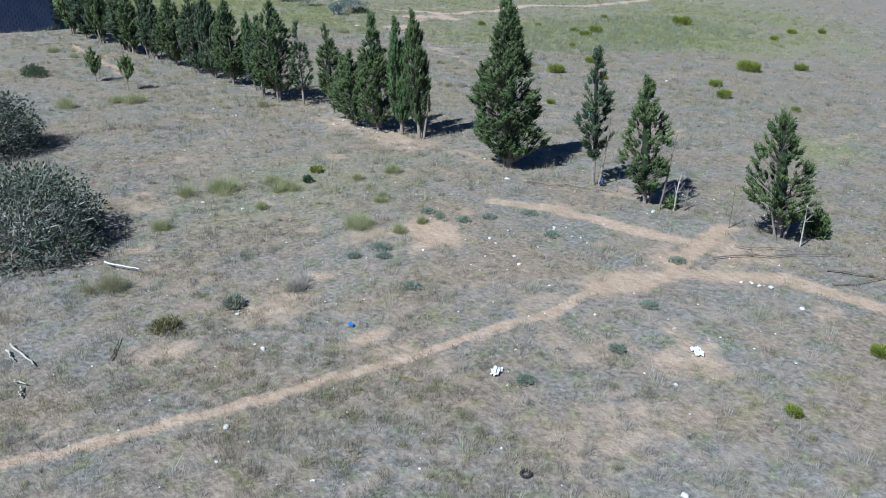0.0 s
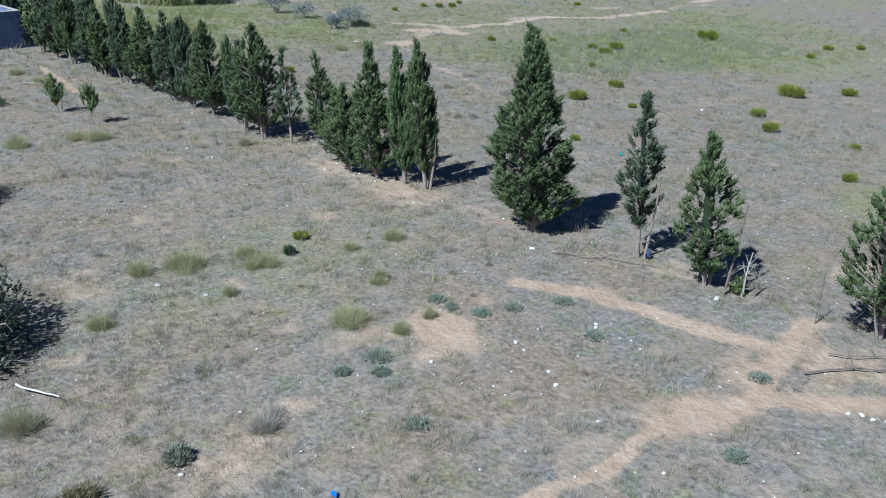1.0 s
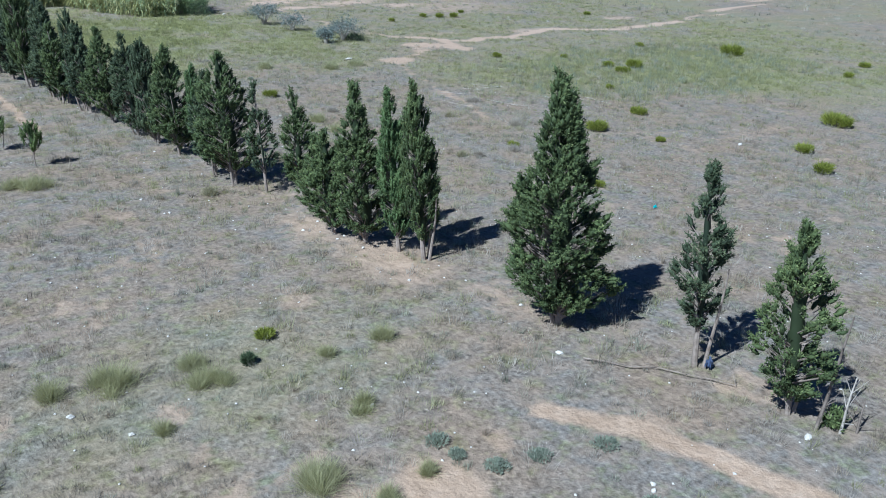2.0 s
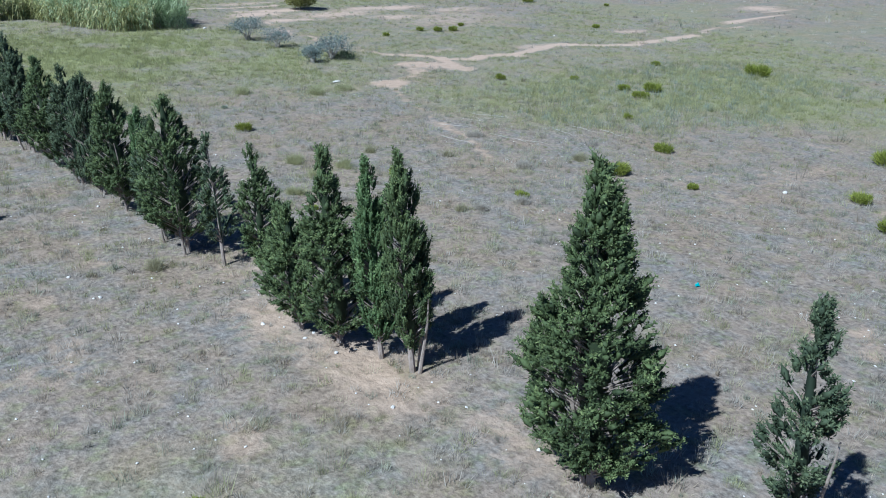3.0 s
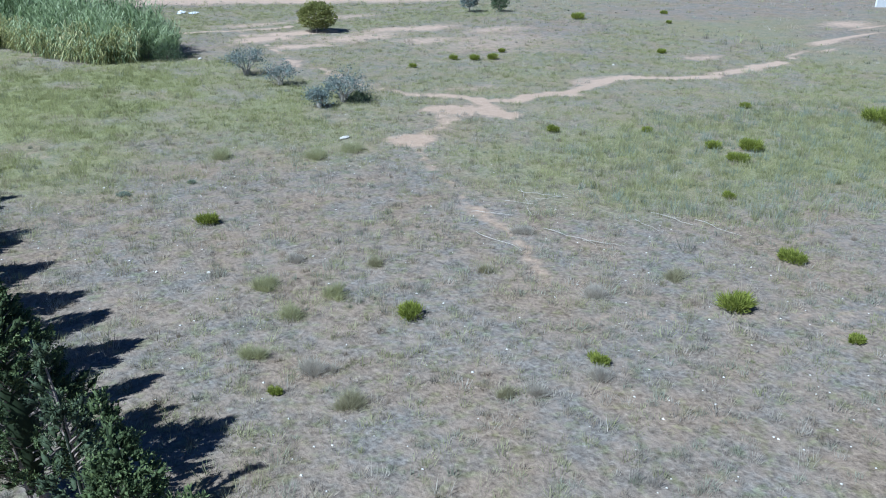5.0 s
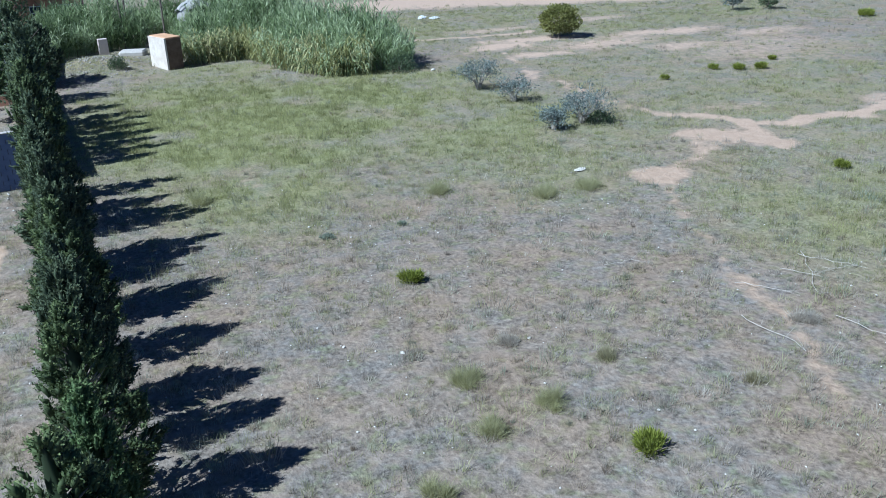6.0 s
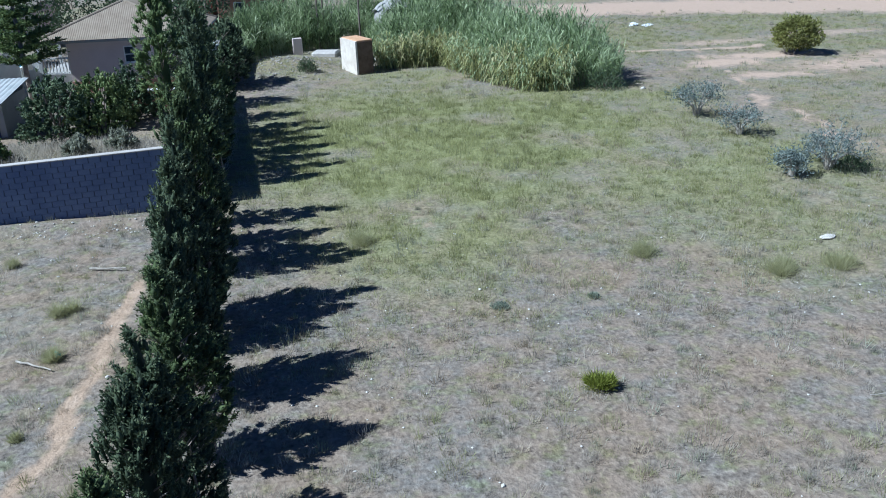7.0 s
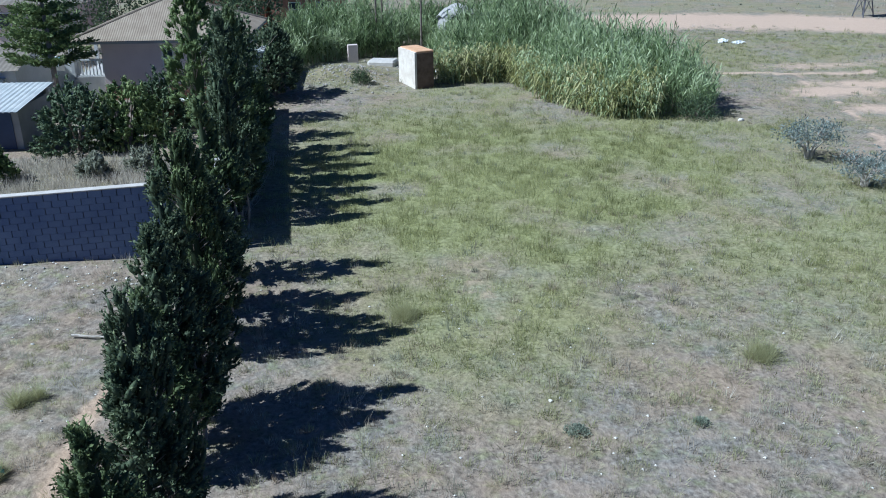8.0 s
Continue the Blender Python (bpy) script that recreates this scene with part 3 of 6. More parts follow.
# green grass of the damp part: soft clumps in patches
x, y, rng = scatter(52000, 14, 75, 34, 108, 140)
bare, green, _ = land_masks(x, y)
patch = green
keep = in_field(x, y) & (rng.random(len(x)) < 0.9 * green) & (rng.random(len(x)) > bare * 1.5)
x, y, patch = x[keep], y[keep], patch[keep]
mounds("green_grass", "yellowish green soft grass in the damp part of the field", GREEN_GRASS, x, y, rng.uniform(0.2, 0.5, len(x)), (0.12 + 0.2 * patch) * rng.uniform(0.7, 1.3, len(x)), 26, 0.0095,
       np.clip(0.25 + 0.9 * (fractal(x, y, 2.0, 78) - 0.3) + 0.16 * rng.normal(size=len(x)), 0, 1), 330)
x, y, rng = scatter(5200, 2, 17, 63.9, 84, 150)
tufts("garden_dry_grass", "long bleached dry grass behind the block wall", DRY_GRASS, x[y < 74], y[y < 74], 10, 0.5, 0.25, 0.014, 0.75, 340, 0.4)


# ---- cypress trees ----
def envelope(style, u):
    if style == "column":
        return np.clip(u / 0.12, 0, 1) ** 0.5 * np.clip(1 - np.abs((u - 0.36) / 0.66) ** 2.2, 0, 1) ** 0.6
    if style == "cone":
        return np.interp(u, [0, 0.04, 0.12, 0.25, 0.4, 0.56, 0.72, 0.88, 1.0], [0.3, 0.6, 0.9, 1.0, 0.9, 0.64, 0.44, 0.3, 0.08])
    return np.interp(u, [0, 0.08, 0.2, 0.33, 0.5, 0.72, 0.89, 1.0], [0.3, 0.55, 0.9, 1.0, 0.84, 0.58, 0.3, 0.08])   # loose


def cypress(x, y, h, r, style, seed, mat, label, clear=0.10, fullness=1.0, stems=1, lean=(-0.08, 0.03), detail=1.0, name="cypress_tree", group="row of cypress trees"):
    rng = np.random.default_rng(seed)
    tree = empty(name, x, y, ground_z(x, y))
    wood = Pile()
    for s in range(stems):
        a, off = rng.random() * 6.28, 0.12 * (s > 0)
        bx, by = 1.6 * off * math.cos(a), 1.6 * off * math.sin(a)
        top = h * (0.93 if s == 0 else rng.uniform(0.3, 0.6))
        k = np.linspace(0, 1, 7)
        tube(wood, [(bx * (1 + 1.6 * q) + lean[0] * q * top + 0.04 * math.sin(5 * q + a), by * (1 + 1.6 * q) + lean[1] * q * top + 0.04 * math.cos(4 * q + a), -0.1 + q * top) for q in k],
             [(0.06 if s == 0 else 0.04) * (h / 4.5) * (1 - 0.85 * q) + 0.008 for q in k], 7)
    # boughs, each ending in a rounded upturned spray, with hollows between them
    column = style == "column"
    big = (0.8 + 0.2 * min(r, 1.5)) / math.sqrt(detail)
    girth0, long0, rise = (0.066 * big, 0.36 * big, 2.6) if column else (0.088 * big, 0.27 * big, 0.9)
    z0 = clear * h
    n = int(1.05 * fullness * 2 * math.pi * r * 0.62 * (h - z0) / (2 * girth0 * long0 * 0.8)) + 8
    bough = rng.random(4 * n)
    bough = bough[rng.random(4 * n) < (0.3 + envelope(style, bough)) / 1.3][:max(14, n // 5)]
    pick_bough = np.arange(n) % len(bough)
    spread = 0.1 if column else 0.13
    u = np.clip(bough[pick_bough] + spread * 1.2 / h * rng.normal(size=n), 0, 1)
    ang = (np.arange(len(bough)) * 2.39996)[pick_bough] + spread * rng.normal(size=n) / np.maximum(r * envelope(style, u), 0.2)

    def swell(angle, up):
        return (0.72 + 0.42 * fractal(np.cos(angle) * 1.2 + 7, np.sin(angle) * 1.2 + up * h / 0.9, 1.0, seed)) if column else (0.5 + 0.82 * fractal(np.cos(angle) * 1.3 + 7, np.sin(angle) * 1.3 + up * h / 0.7, 1.0, seed))
    odd = rng.random(n)
    rho = r * envelope(style, u) * swell(ang, u) * np.where(odd < 0.25, rng.uniform(0.45, 0.8, n), rng.uniform(0.88, 1.06, n)) * rng.uniform(0.86, 1.14, len(bough))[pick_bough]
    rho = np.maximum(rho - 0.4 * long0, 0.02)
    z = z0 + u * (h - z0) * 0.93 + 0.05
    root = np.stack([rho * np.cos(ang) + lean[0] * z, rho * np.sin(ang) + lean[1] * z, z], 1)
    way = unit(np.stack([np.cos(ang), np.sin(ang), rise + 1.6 * u ** 3], 1) + (0.12 if column else 0.3) * rng.normal(size=(n, 3)))
    size = rng.uniform(0.72, 1.3, n)
    for i in range(0, n, 3):
        b = root[i]
        tube(wood, [(lean[0] * b[2], lean[1] * b[2], max(0.1, b[2] - 0.6 * rho[i] - 0.1)), tuple(b)], [0.02, 0.007], 4)
    part("trunk", wood, BARK, tree)
    crown = Pile()
    tone = np.clip(0.2 * rng.random(n) + 0.3 * rng.random(len(bough))[pick_bough] + 0.42 * fractal(np.cos(ang) * 1.6 + 3, np.sin(ang) * 1.6 + u * 8, 1.0, seed + 3), 0, 1)
    per, leaf = int(34 * min(1.0, detail + 0.2)), 1.0 / math.sqrt(detail)
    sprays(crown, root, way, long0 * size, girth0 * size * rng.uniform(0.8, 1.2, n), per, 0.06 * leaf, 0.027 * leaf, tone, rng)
    k = 5
    q = np.linspace(0, 1, k)
    head = np.stack([rng.normal(size=k) * 0.1 * (1 - q) + lean[0] * h, rng.normal(size=k) * 0.1 * (1 - q) + lean[1] * h, h * (0.86 + 0.08 * q)], 1)
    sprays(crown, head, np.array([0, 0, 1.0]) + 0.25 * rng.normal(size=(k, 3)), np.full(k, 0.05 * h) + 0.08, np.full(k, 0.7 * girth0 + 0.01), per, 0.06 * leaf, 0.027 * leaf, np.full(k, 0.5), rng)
    # dense inner foliage around the trunk, toned near black for shade in the crown
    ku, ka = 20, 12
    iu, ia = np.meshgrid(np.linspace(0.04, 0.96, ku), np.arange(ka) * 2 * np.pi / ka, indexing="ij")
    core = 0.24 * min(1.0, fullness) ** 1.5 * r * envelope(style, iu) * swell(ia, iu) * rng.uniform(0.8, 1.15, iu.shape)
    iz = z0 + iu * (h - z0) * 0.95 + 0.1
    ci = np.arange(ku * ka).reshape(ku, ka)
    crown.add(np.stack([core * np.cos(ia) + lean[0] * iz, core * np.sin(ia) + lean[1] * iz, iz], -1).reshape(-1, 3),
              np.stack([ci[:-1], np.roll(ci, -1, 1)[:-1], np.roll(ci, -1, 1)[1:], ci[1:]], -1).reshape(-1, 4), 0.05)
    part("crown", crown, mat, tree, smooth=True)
    tagged(tree, label, "tree", group)
    return tree


BROAD = "broad dark green cypress with loose pointed crown, on bare soil"
SLIM = "slim upright green cypress with narrow dense crown"
THIN = "thin sparse cypress with bare grey trunk showing"
cypress(22.85, 12.45, 3.9, 1.0, "loose", 11, CYPRESS, "bushy leaning green cypress beside a dead branch", 0.12, 0.8, 4, (-0.10, 0.08))
cypress(21.80, 16.70, 4.15, 0.86, "loose", 12, CYPRESS, "ragged green cypress with dead stick beside it", 0.08, 0.9, 2, (-0.07, 0.05))
cypress(21.95, 19.00, 4.75, 0.62, "loose", 13, CYPRESS_DARK, THIN, 0.20, 0.8, 2)
cypress(20.95, 22.24, 6.35, 1.26, "cone", 14, CYPRESS, "tallest broad conical cypress with dense dark green crown", 0.05, 1.7, 2)
cypress(20.74, 27.41, 5.05, 0.52, "column", 15, CYPRESS, SLIM, 0.07, 1.8, 3)
cypress(20.52, 28.35, 4.7, 0.48, "column", 16, CYPRESS_BRIGHT, "slim bright green columnar cypress with smooth crown", 0.06, 2.2, 1)
cypress(20.15, 29.50, 4.8, 0.98, "cone", 17, CYPRESS, BROAD, 0.06, 1.2, 2)
cypress(19.75, 30.70, 3.2, 0.85, "loose", 18, CYPRESS, "low bushy green cypress crowded by taller ones", 0.04, 1.0, 1)
cypress(20.20, 32.10, 2.7, 0.8, "loose", 19, CYPRESS, "low bushy green cypress crowded by taller ones", 0.05, 1.0, 1)
cypress(20.30, 33.44, 4.0, 0.66, "loose", 20, CYPRESS, "small cypress with bare lower trunk", 0.16, 0.85, 1)
cypress(20.00, 35.47, 3.85, 0.60, "loose", 21, CYPRESS_DARK, THIN, 0.12, 0.38, 1)
cypress(19.55, 37.10, 4.75, 1.12, "loose", 22, CYPRESS, BROAD, 0.08, 1.1, 3)
cypress(19.45, 38.40, 3.8, 0.80, "loose", 23, CYPRESS_DARK, BROAD, 0.08, 1.0, 2)
cypress(19.63, 39.82, 3.8, 0.45, "column", 24, CYPRESS_BRIGHT, SLIM, 0.14, 1.6, 1)
ROW = [(41.7, 4.3, 0.85), (43.8, 4.1, 0.85), (45.4, 4.3, 0.8), (48.0, 4.1, 0.85), (50.3, 4.0, 0.7), (51.0, 4.7, 0.8), (52.8, 3.8, 0.65), (53.8, 4.6, 0.8), (54.7, 5.4, 0.75),
       (57.4, 5.7, 0.85), (58.3, 4.8, 0.75), (59.7, 4.8, 0.8), (61.8, 5.3, 0.75)]
ROW_FAR = [(66.0, 5.0, 0.7), (67.3, 5.9, 0.75), (68.8, 5.6, 0.75), (70.2, 6.3, 0.8), (71.8, 5.7, 0.75), (73.2, 6.4, 0.8), (74.6, 5.6, 0.7)]
pick = random.Random(5)
for i, (y, h, r) in enumerate(ROW + ROW_FAR):
    x = 20.7 - 0.093 * (y - 27.4) + (0.0 if y < 64 else 0.1 - 0.012 * (y - 64)) + pick.uniform(-0.15, 0.15)
    style = "column" if i % 4 == 1 else "loose"
    cypress(x, y, h, r * (1.12 if style == "loose" else 0.88), style, 40 + i, CYPRESS_DARK if i % 3 else CYPRESS, "dark green cypress standing close in a planted row", 0.05, 1.3, 2 + i % 3,
            (-0.08, 0.03), 1.0 if y < 49 else 0.7 if y < 60 else 0.38)


cypress(15.5, 85.6, 3.9, 1.7, "loose", 77, CYPRESS_DARK, "low spreading dark conifer leaning over the white wall", 0.04, 1.4, 2, (0.05, 0.0), 0.4)


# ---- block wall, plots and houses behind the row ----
# grey blocks coloured blue: the skylit shade on the wall is in the colour
BLOCK = plain_material("shade_blue_concrete_block", (0.125, 0.165, 0.29), (0.17, 0.215, 0.345), 0.9, 1.2, 0.5, fine=60)
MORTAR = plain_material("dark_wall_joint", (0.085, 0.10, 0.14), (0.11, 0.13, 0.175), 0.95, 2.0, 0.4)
WHITE_PAINT = plain_material("white_painted_render", (0.72, 0.72, 0.70), (0.80, 0.80, 0.78), 0.8, 1.2, 0.25)
HOUSE_RENDER = plain_material("pinkish_house_render", (0.66, 0.56, 0.53), (0.72, 0.62, 0.58), 0.85, 0.8, 0.3)
GREY_RENDER = plain_material("grey_render", (0.34, 0.33, 0.32), (0.44, 0.43, 0.41), 0.9, 1.1, 0.35)
TILE = plain_material("pale_clay_roof_tile", (0.25, 0.20, 0.15), (0.33, 0.275, 0.21), 0.85, 1.5, 0.4)
DARK_TILE = plain_material("weathered_roof_tile", (0.15, 0.13, 0.11), (0.24, 0.21, 0.175), 0.9, 1.5, 0.4)
CLAY = plain_material("terracotta", (0.56, 0.32, 0.17), (0.66, 0.42, 0.25), 0.85, 3.0, 0.4)
BRICK_RED = plain_material("red_brown_render", (0.33, 0.17, 0.12), (0.42, 0.24, 0.17), 0.9, 1.0, 0.3)
WHITE_METAL = plain_material("white_painted_sheet", (0.40, 0.43, 0.44), (0.52, 0.54, 0.54), 0.5, 1.5, 0.1)
BLUE_DOOR = plain_material("dark_blue_paint", (0.045, 0.065, 0.13), (0.06, 0.085, 0.16), 0.55, 2.0, 0.1)
POOL_WATER = plain_material("pool_water", (0.03, 0.30, 0.58), (0.05, 0.38, 0.66), 0.12, 2.0, 0.15, fine=6)
CONCRETE = plain_material("rough_concrete", (0.46, 0.43, 0.40), (0.58, 0.55, 0.51), 0.9, 2.5, 0.5)
HUT_WHITE = plain_material("stained_whitewash", (0.60, 0.53, 0.45), (0.75, 0.69, 0.61), 0.9, 2.2, 0.4)
# brown render, darkened because the end wall's shade is put into the colour
HUT_BROWN = plain_material("brown_shaded_render", (0.10, 0.068, 0.048), (0.18, 0.125, 0.09), 0.9, 2.5, 0.4)
GLASS, glass_tree, glass_bsdf = material("window_glass", 0.08)
glass_bsdf.inputs["Base Color"].default_value = (0.03, 0.045, 0.07, 1)

WALL_TURN = math.degrees(math.atan2(0.205, 1))
wall_1 = empty("wall_1", 16.85, 64.03, 0, WALL_TURN)          # runs back along its own -x
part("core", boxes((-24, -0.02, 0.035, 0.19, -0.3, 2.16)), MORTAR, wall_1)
part("coping", bevel_box(-24.03, 0.03, -0.03, 0.25, 2.16, 2.205, 0.012), CONCRETE, wall_1, "pale concrete coping")
tagged(wall_1, "tall grey concrete block boundary wall with pale coping", "wall", kind="structure")
wall_2 = empty("wall_2", 16.72, 64.25, 0, 97.0)
part("face", boxes((0, 18.5, -0.09, 0.0, -0.3, 2.15)), WHITE_PAINT, wall_2)
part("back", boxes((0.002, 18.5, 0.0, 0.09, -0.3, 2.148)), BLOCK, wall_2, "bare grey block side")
part("coping", bevel_box(-0.03, 18.5, -0.12, 0.12, 2.15, 2.21, 0.012), GREY_RENDER, wall_2)
tagged(wall_2, "white painted boundary wall along the tree row", "wall", kind="structure")


def tiled_slope(pile, a, b, c, d, ribs):
    """A roof slope with rounded tile ribs running straight up it, cut off at the hips: a, b along the eave, d, c along the top."""
    a, b, c, d = (np.array(q, float) for q in (a, b, c, d))
    e = b - a
    kd, kc = np.dot(d - a, e) / np.dot(e, e), np.dot(c - a, e) / np.dot(e, e)
    rise = d - (a + e * kd)
    up = unit(np.cross(e, rise))
    k = np.linspace(0, 1, ribs * 4 + 1)
    reach = np.minimum(np.where(k < kd, k / max(kd, 1e-6), 1), np.where(k > kc, (1 - k) / max(1 - kc, 1e-6), 1))
    lift = np.abs(np.sin(k * ribs * math.pi)) * 0.026
    v = np.stack([a + e * k[:, None] + rise * (q * reach)[:, None] + up * (lift + 0.02 * (i % 2))[:, None] for i, q in enumerate(np.linspace(0, 1, 15))])
    i = np.arange(v.shape[0] * v.shape[1]).reshape(v.shape[:2])
    pile.add(v.reshape(-1, 3), np.stack([i[:-1, :-1], i[:-1, 1:], i[1:, 1:], i[1:, :-1]], -1).reshape(-1, 4))


def window_part(parent, x, y, z, w, h):
    """A window on a wall that faces -y."""
    frame_bar = boxes((x, x + 0.06, y - 0.03, y + 0.03, z, z + h), (x + w - 0.06, x + w, y - 0.03, y + 0.03, z, z + h),
                      (x + 0.06, x + w - 0.06, y - 0.03, y + 0.03, z, z + 0.06), (x + 0.06, x + w - 0.06, y - 0.03, y + 0.03, z + h - 0.06, z + h),
                      (x + 0.06, x + w - 0.06, y - 0.025, y + 0.025, z + h * 0.5 - 0.025, z + h * 0.5 + 0.025))
    win = part("window", frame_bar, WHITE_PAINT, parent)
    part("pane", boxes((x + 0.06, x + w - 0.06, y - 0.008, y + 0.008, z + 0.06, z + h - 0.06)), GLASS, win)
    part("sill", boxes((x - 0.06, x + w + 0.06, y - 0.1, y + 0.02, z - 0.06, z)), WHITE_PAINT, win)


def bungalow():
    house = empty("house", 9.5, 86.1, 0)
    x0, x1, d, top = -3.0, 4.2, 6.4, 3.12
    part("wall", boxes((x0, x1, 0, 0.25, -0.2, top)), HOUSE_RENDER, house)
    part("wall", boxes((x0, x1, d, d + 0.25, -0.2, top)), HOUSE_RENDER, house)
    part("wall", boxes((x0, x0 + 0.25, 0.25, d, -0.2, top)), HOUSE_RENDER, house)
    part("wall", boxes((x1 - 0.25, x1, 0.25, d, -0.2, top)), HOUSE_RENDER, house)
    part("plinth", boxes((x0 - 0.03, x1 + 0.03, -0.04, -0.003, -0.2, 0.75)), BRICK_RED, house, "reddish painted plinth")
    ex0, ex1, ey0, ey1, ez = -4.6, 4.7, -0.6, d + 0.8, 3.16
    apex_a, apex_b = (0.0, 2.7, 4.95), (0.0, 4.2, 4.95)
    roof = Pile()
    tiled_slope(roof, (ex0, ey0, ez), (ex1, ey0, ez), apex_a, apex_a, 76)
    tiled_slope(roof, (ex1, ey0, ez), (ex1, ey1, ez), apex_b, apex_a, 62)
    tiled_slope(roof, (ex1, ey1, ez), (ex0, ey1, ez), apex_b, apex_b, 30)
    tiled_slope(roof, (ex0, ey1, ez), (ex0, ey0, ez), apex_a, apex_b, 62)
    shell = part("roof", roof, TILE, house, "pale clay tiled hipped roof", smooth=True)
    for a, b in (((ex0, ey0, ez + 0.03), apex_a), ((ex1, ey0, ez + 0.03), apex_a), (apex_a, apex_b), ((ex0, ey1, ez + 0.03), apex_b), ((ex1, ey1, ez + 0.03), apex_b)):
        cap = Pile()
        tube(cap, [a, b], [0.09, 0.09], 8)
        part("ridge_tile", cap, TILE, shell)
    part("eave", boxes((ex0 + 0.02, ex1 - 0.02, ey0 + 0.02, ey1 - 0.02, ez - 0.14, ez - 0.02)), GREY_RENDER, house, "grey boxed eave")
    window_part(house, 0.15, -0.01, 1.7, 0.62, 0.95)
    # raised porch beside the wall
    part("porch_floor", boxes((-4.7, x0 - 0.003, 0.2, 4.5, -0.2, 1.2)), GREY_RENDER, house)
    rail = part("balustrade", boxes((-4.7, x0 - 0.01, 0.22, 0.36, 2.05, 2.14), (-4.7, x0 - 0.01, 0.22, 0.36, 1.2, 1.27)), WHITE_PAINT, house, "white balustrade")
    for i in range(9):
        p = Pile()
        bx = -4.63 + i * 0.19
        tube(p, [(bx, 0.29, 1.27), (bx, 0.29, 1.42), (bx, 0.29, 1.62), (bx, 0.29, 1.9), (bx, 0.29, 2.05)], [0.035, 0.06, 0.045, 0.03, 0.04], 6)
        part("baluster", p, WHITE_PAINT, rail)
    for py in (0.29, 4.2):
        part("porch_post", boxes((-4.78, -4.6, py - 0.09, py + 0.09, 1.2, 3.02)), WHITE_PAINT, house)
    part("stair_wall", boxes((-6.2, -4.75, 0.4, 0.55, 0.0, 0.9), (-5.7, -4.75, 0.4, 0.55, 0.9, 1.5), (-5.2, -4.75, 0.4, 0.55, 1.5, 2.05)), WHITE_PAINT, house)
    tagged(house, "single-storey pinkish house with pale tiled hipped roof and white porch", "house")


bungalow()


def outbuilding():
    shed = empty("outbuilding", 3.55, 76.0, 0)
    part("wall", boxes((-5, 2.4, 0.3, 0.5, -0.2, 1.72)), GREY_RENDER, shed)
    part("wall", boxes((-5, 2.4, 3.6, 3.8, -0.2, 2.1)), GREY_RENDER, shed)
    part("wall", boxes((2.2, 2.4, 0.5, 3.6, -0.2, 1.72)), GREY_RENDER, shed)
    part("door", boxes((1.2, 2.1, 0.26, 0.3, 0, 1.65)), BLUE_DOOR, shed, "dark blue door")
    bm = Pile()
    k = np.linspace(-5.2, 2.7, 95)
    wave = 0.018 * np.sin(k * 26)
    v = np.concatenate([np.stack([k, np.full(95, -0.4), 1.78 + wave], 1), np.stack([k, np.full(95, 3.9), 2.2 + wave], 1)])
    i = np.arange(94)
    bm.add(v, np.stack([i, i + 1, i + 96, i + 95], 1))
    bm.add(v - np.array([0, 0, 0.03]), np.stack([i + 95, i + 96, i + 1, i], 1))
    part("roof_sheet", bm, WHITE_METAL, shed, "pale corrugated roof sheet")
    tagged(shed, "grey outbuilding with pale corrugated lean-to roof and blue door", "shed")
    store = empty("garage", 0.75, 83.6, 0)
    part("wall", boxes((-5, 2.2, 0, 0.2, -0.2, 2.1)), WHITE_PAINT, store)
    part("wall", boxes((2.0, 2.2, 0.2, 4.5, -0.2, 2.1)), WHITE_PAINT, store)
    part("wall", boxes((-5, 2.2, 4.5, 4.7, -0.2, 2.1)), WHITE_PAINT, store)
    r = Pile()
    tiled_slope(r, (-5.3, -0.5, 2.15), (2.55, -0.5, 2.15), (2.55, 2.4, 3.0), (-5.3, 2.4, 3.0), 34)
    tiled_slope(r, (2.55, 5.2, 2.15), (-5.3, 5.2, 2.15), (-5.3, 2.4, 3.0), (2.55, 2.4, 3.0), 34)
    part("roof", r, DARK_TILE, store, "weathered tile roof", smooth=True)
    part("gable", boxes((2.0, 2.2, 0.4, 4.3, 2.1, 2.3), (2.0, 2.2, 1.4, 3.4, 2.3, 2.6)), WHITE_PAINT, store)
    part("air_conditioner", bevel_box(0.9, 1.7, -0.32, -0.01, 1.2, 1.75, 0.03), WHITE_METAL, store, "grey outdoor unit")
    tagged(store, "low white garage with weathered tile roof", "garage")
    pool = empty("swimming_pool", 0.7, 92.3, 0)
    part("pool_wall", boxes((-2.3, 1.6, -2.0, -1.8, -0.2, 1.05), (-2.3, 1.6, 1.8, 2.0, -0.2, 1.05), (-2.3, -2.1, -1.8, 1.8, -0.2, 1.05), (1.4, 1.6, -1.8, 1.8, -0.2, 1.05)), WHITE_PAINT, pool)
    part("water", boxes((-2.1, 1.4, -1.8, 1.8, 0.5, 0.98)), POOL_WATER, pool, "bright blue pool water")
    tagged(pool, "raised pool with white walls and bright blue water", "pool")
    low = empty("garden_wall", 9.6, 80.6, 0)
    part("wall", boxes((0, 5.5, 0, 0.2, -0.2, 1.0)), BRICK_RED, low)
    part("coping", bevel_box(-0.05, 5.55, -0.06, 0.26, 1.0, 1.09, 0.015), WHITE_PAINT, low, "white coping")
    tagged(low, "low reddish garden wall with white coping", "wall")


outbuilding()


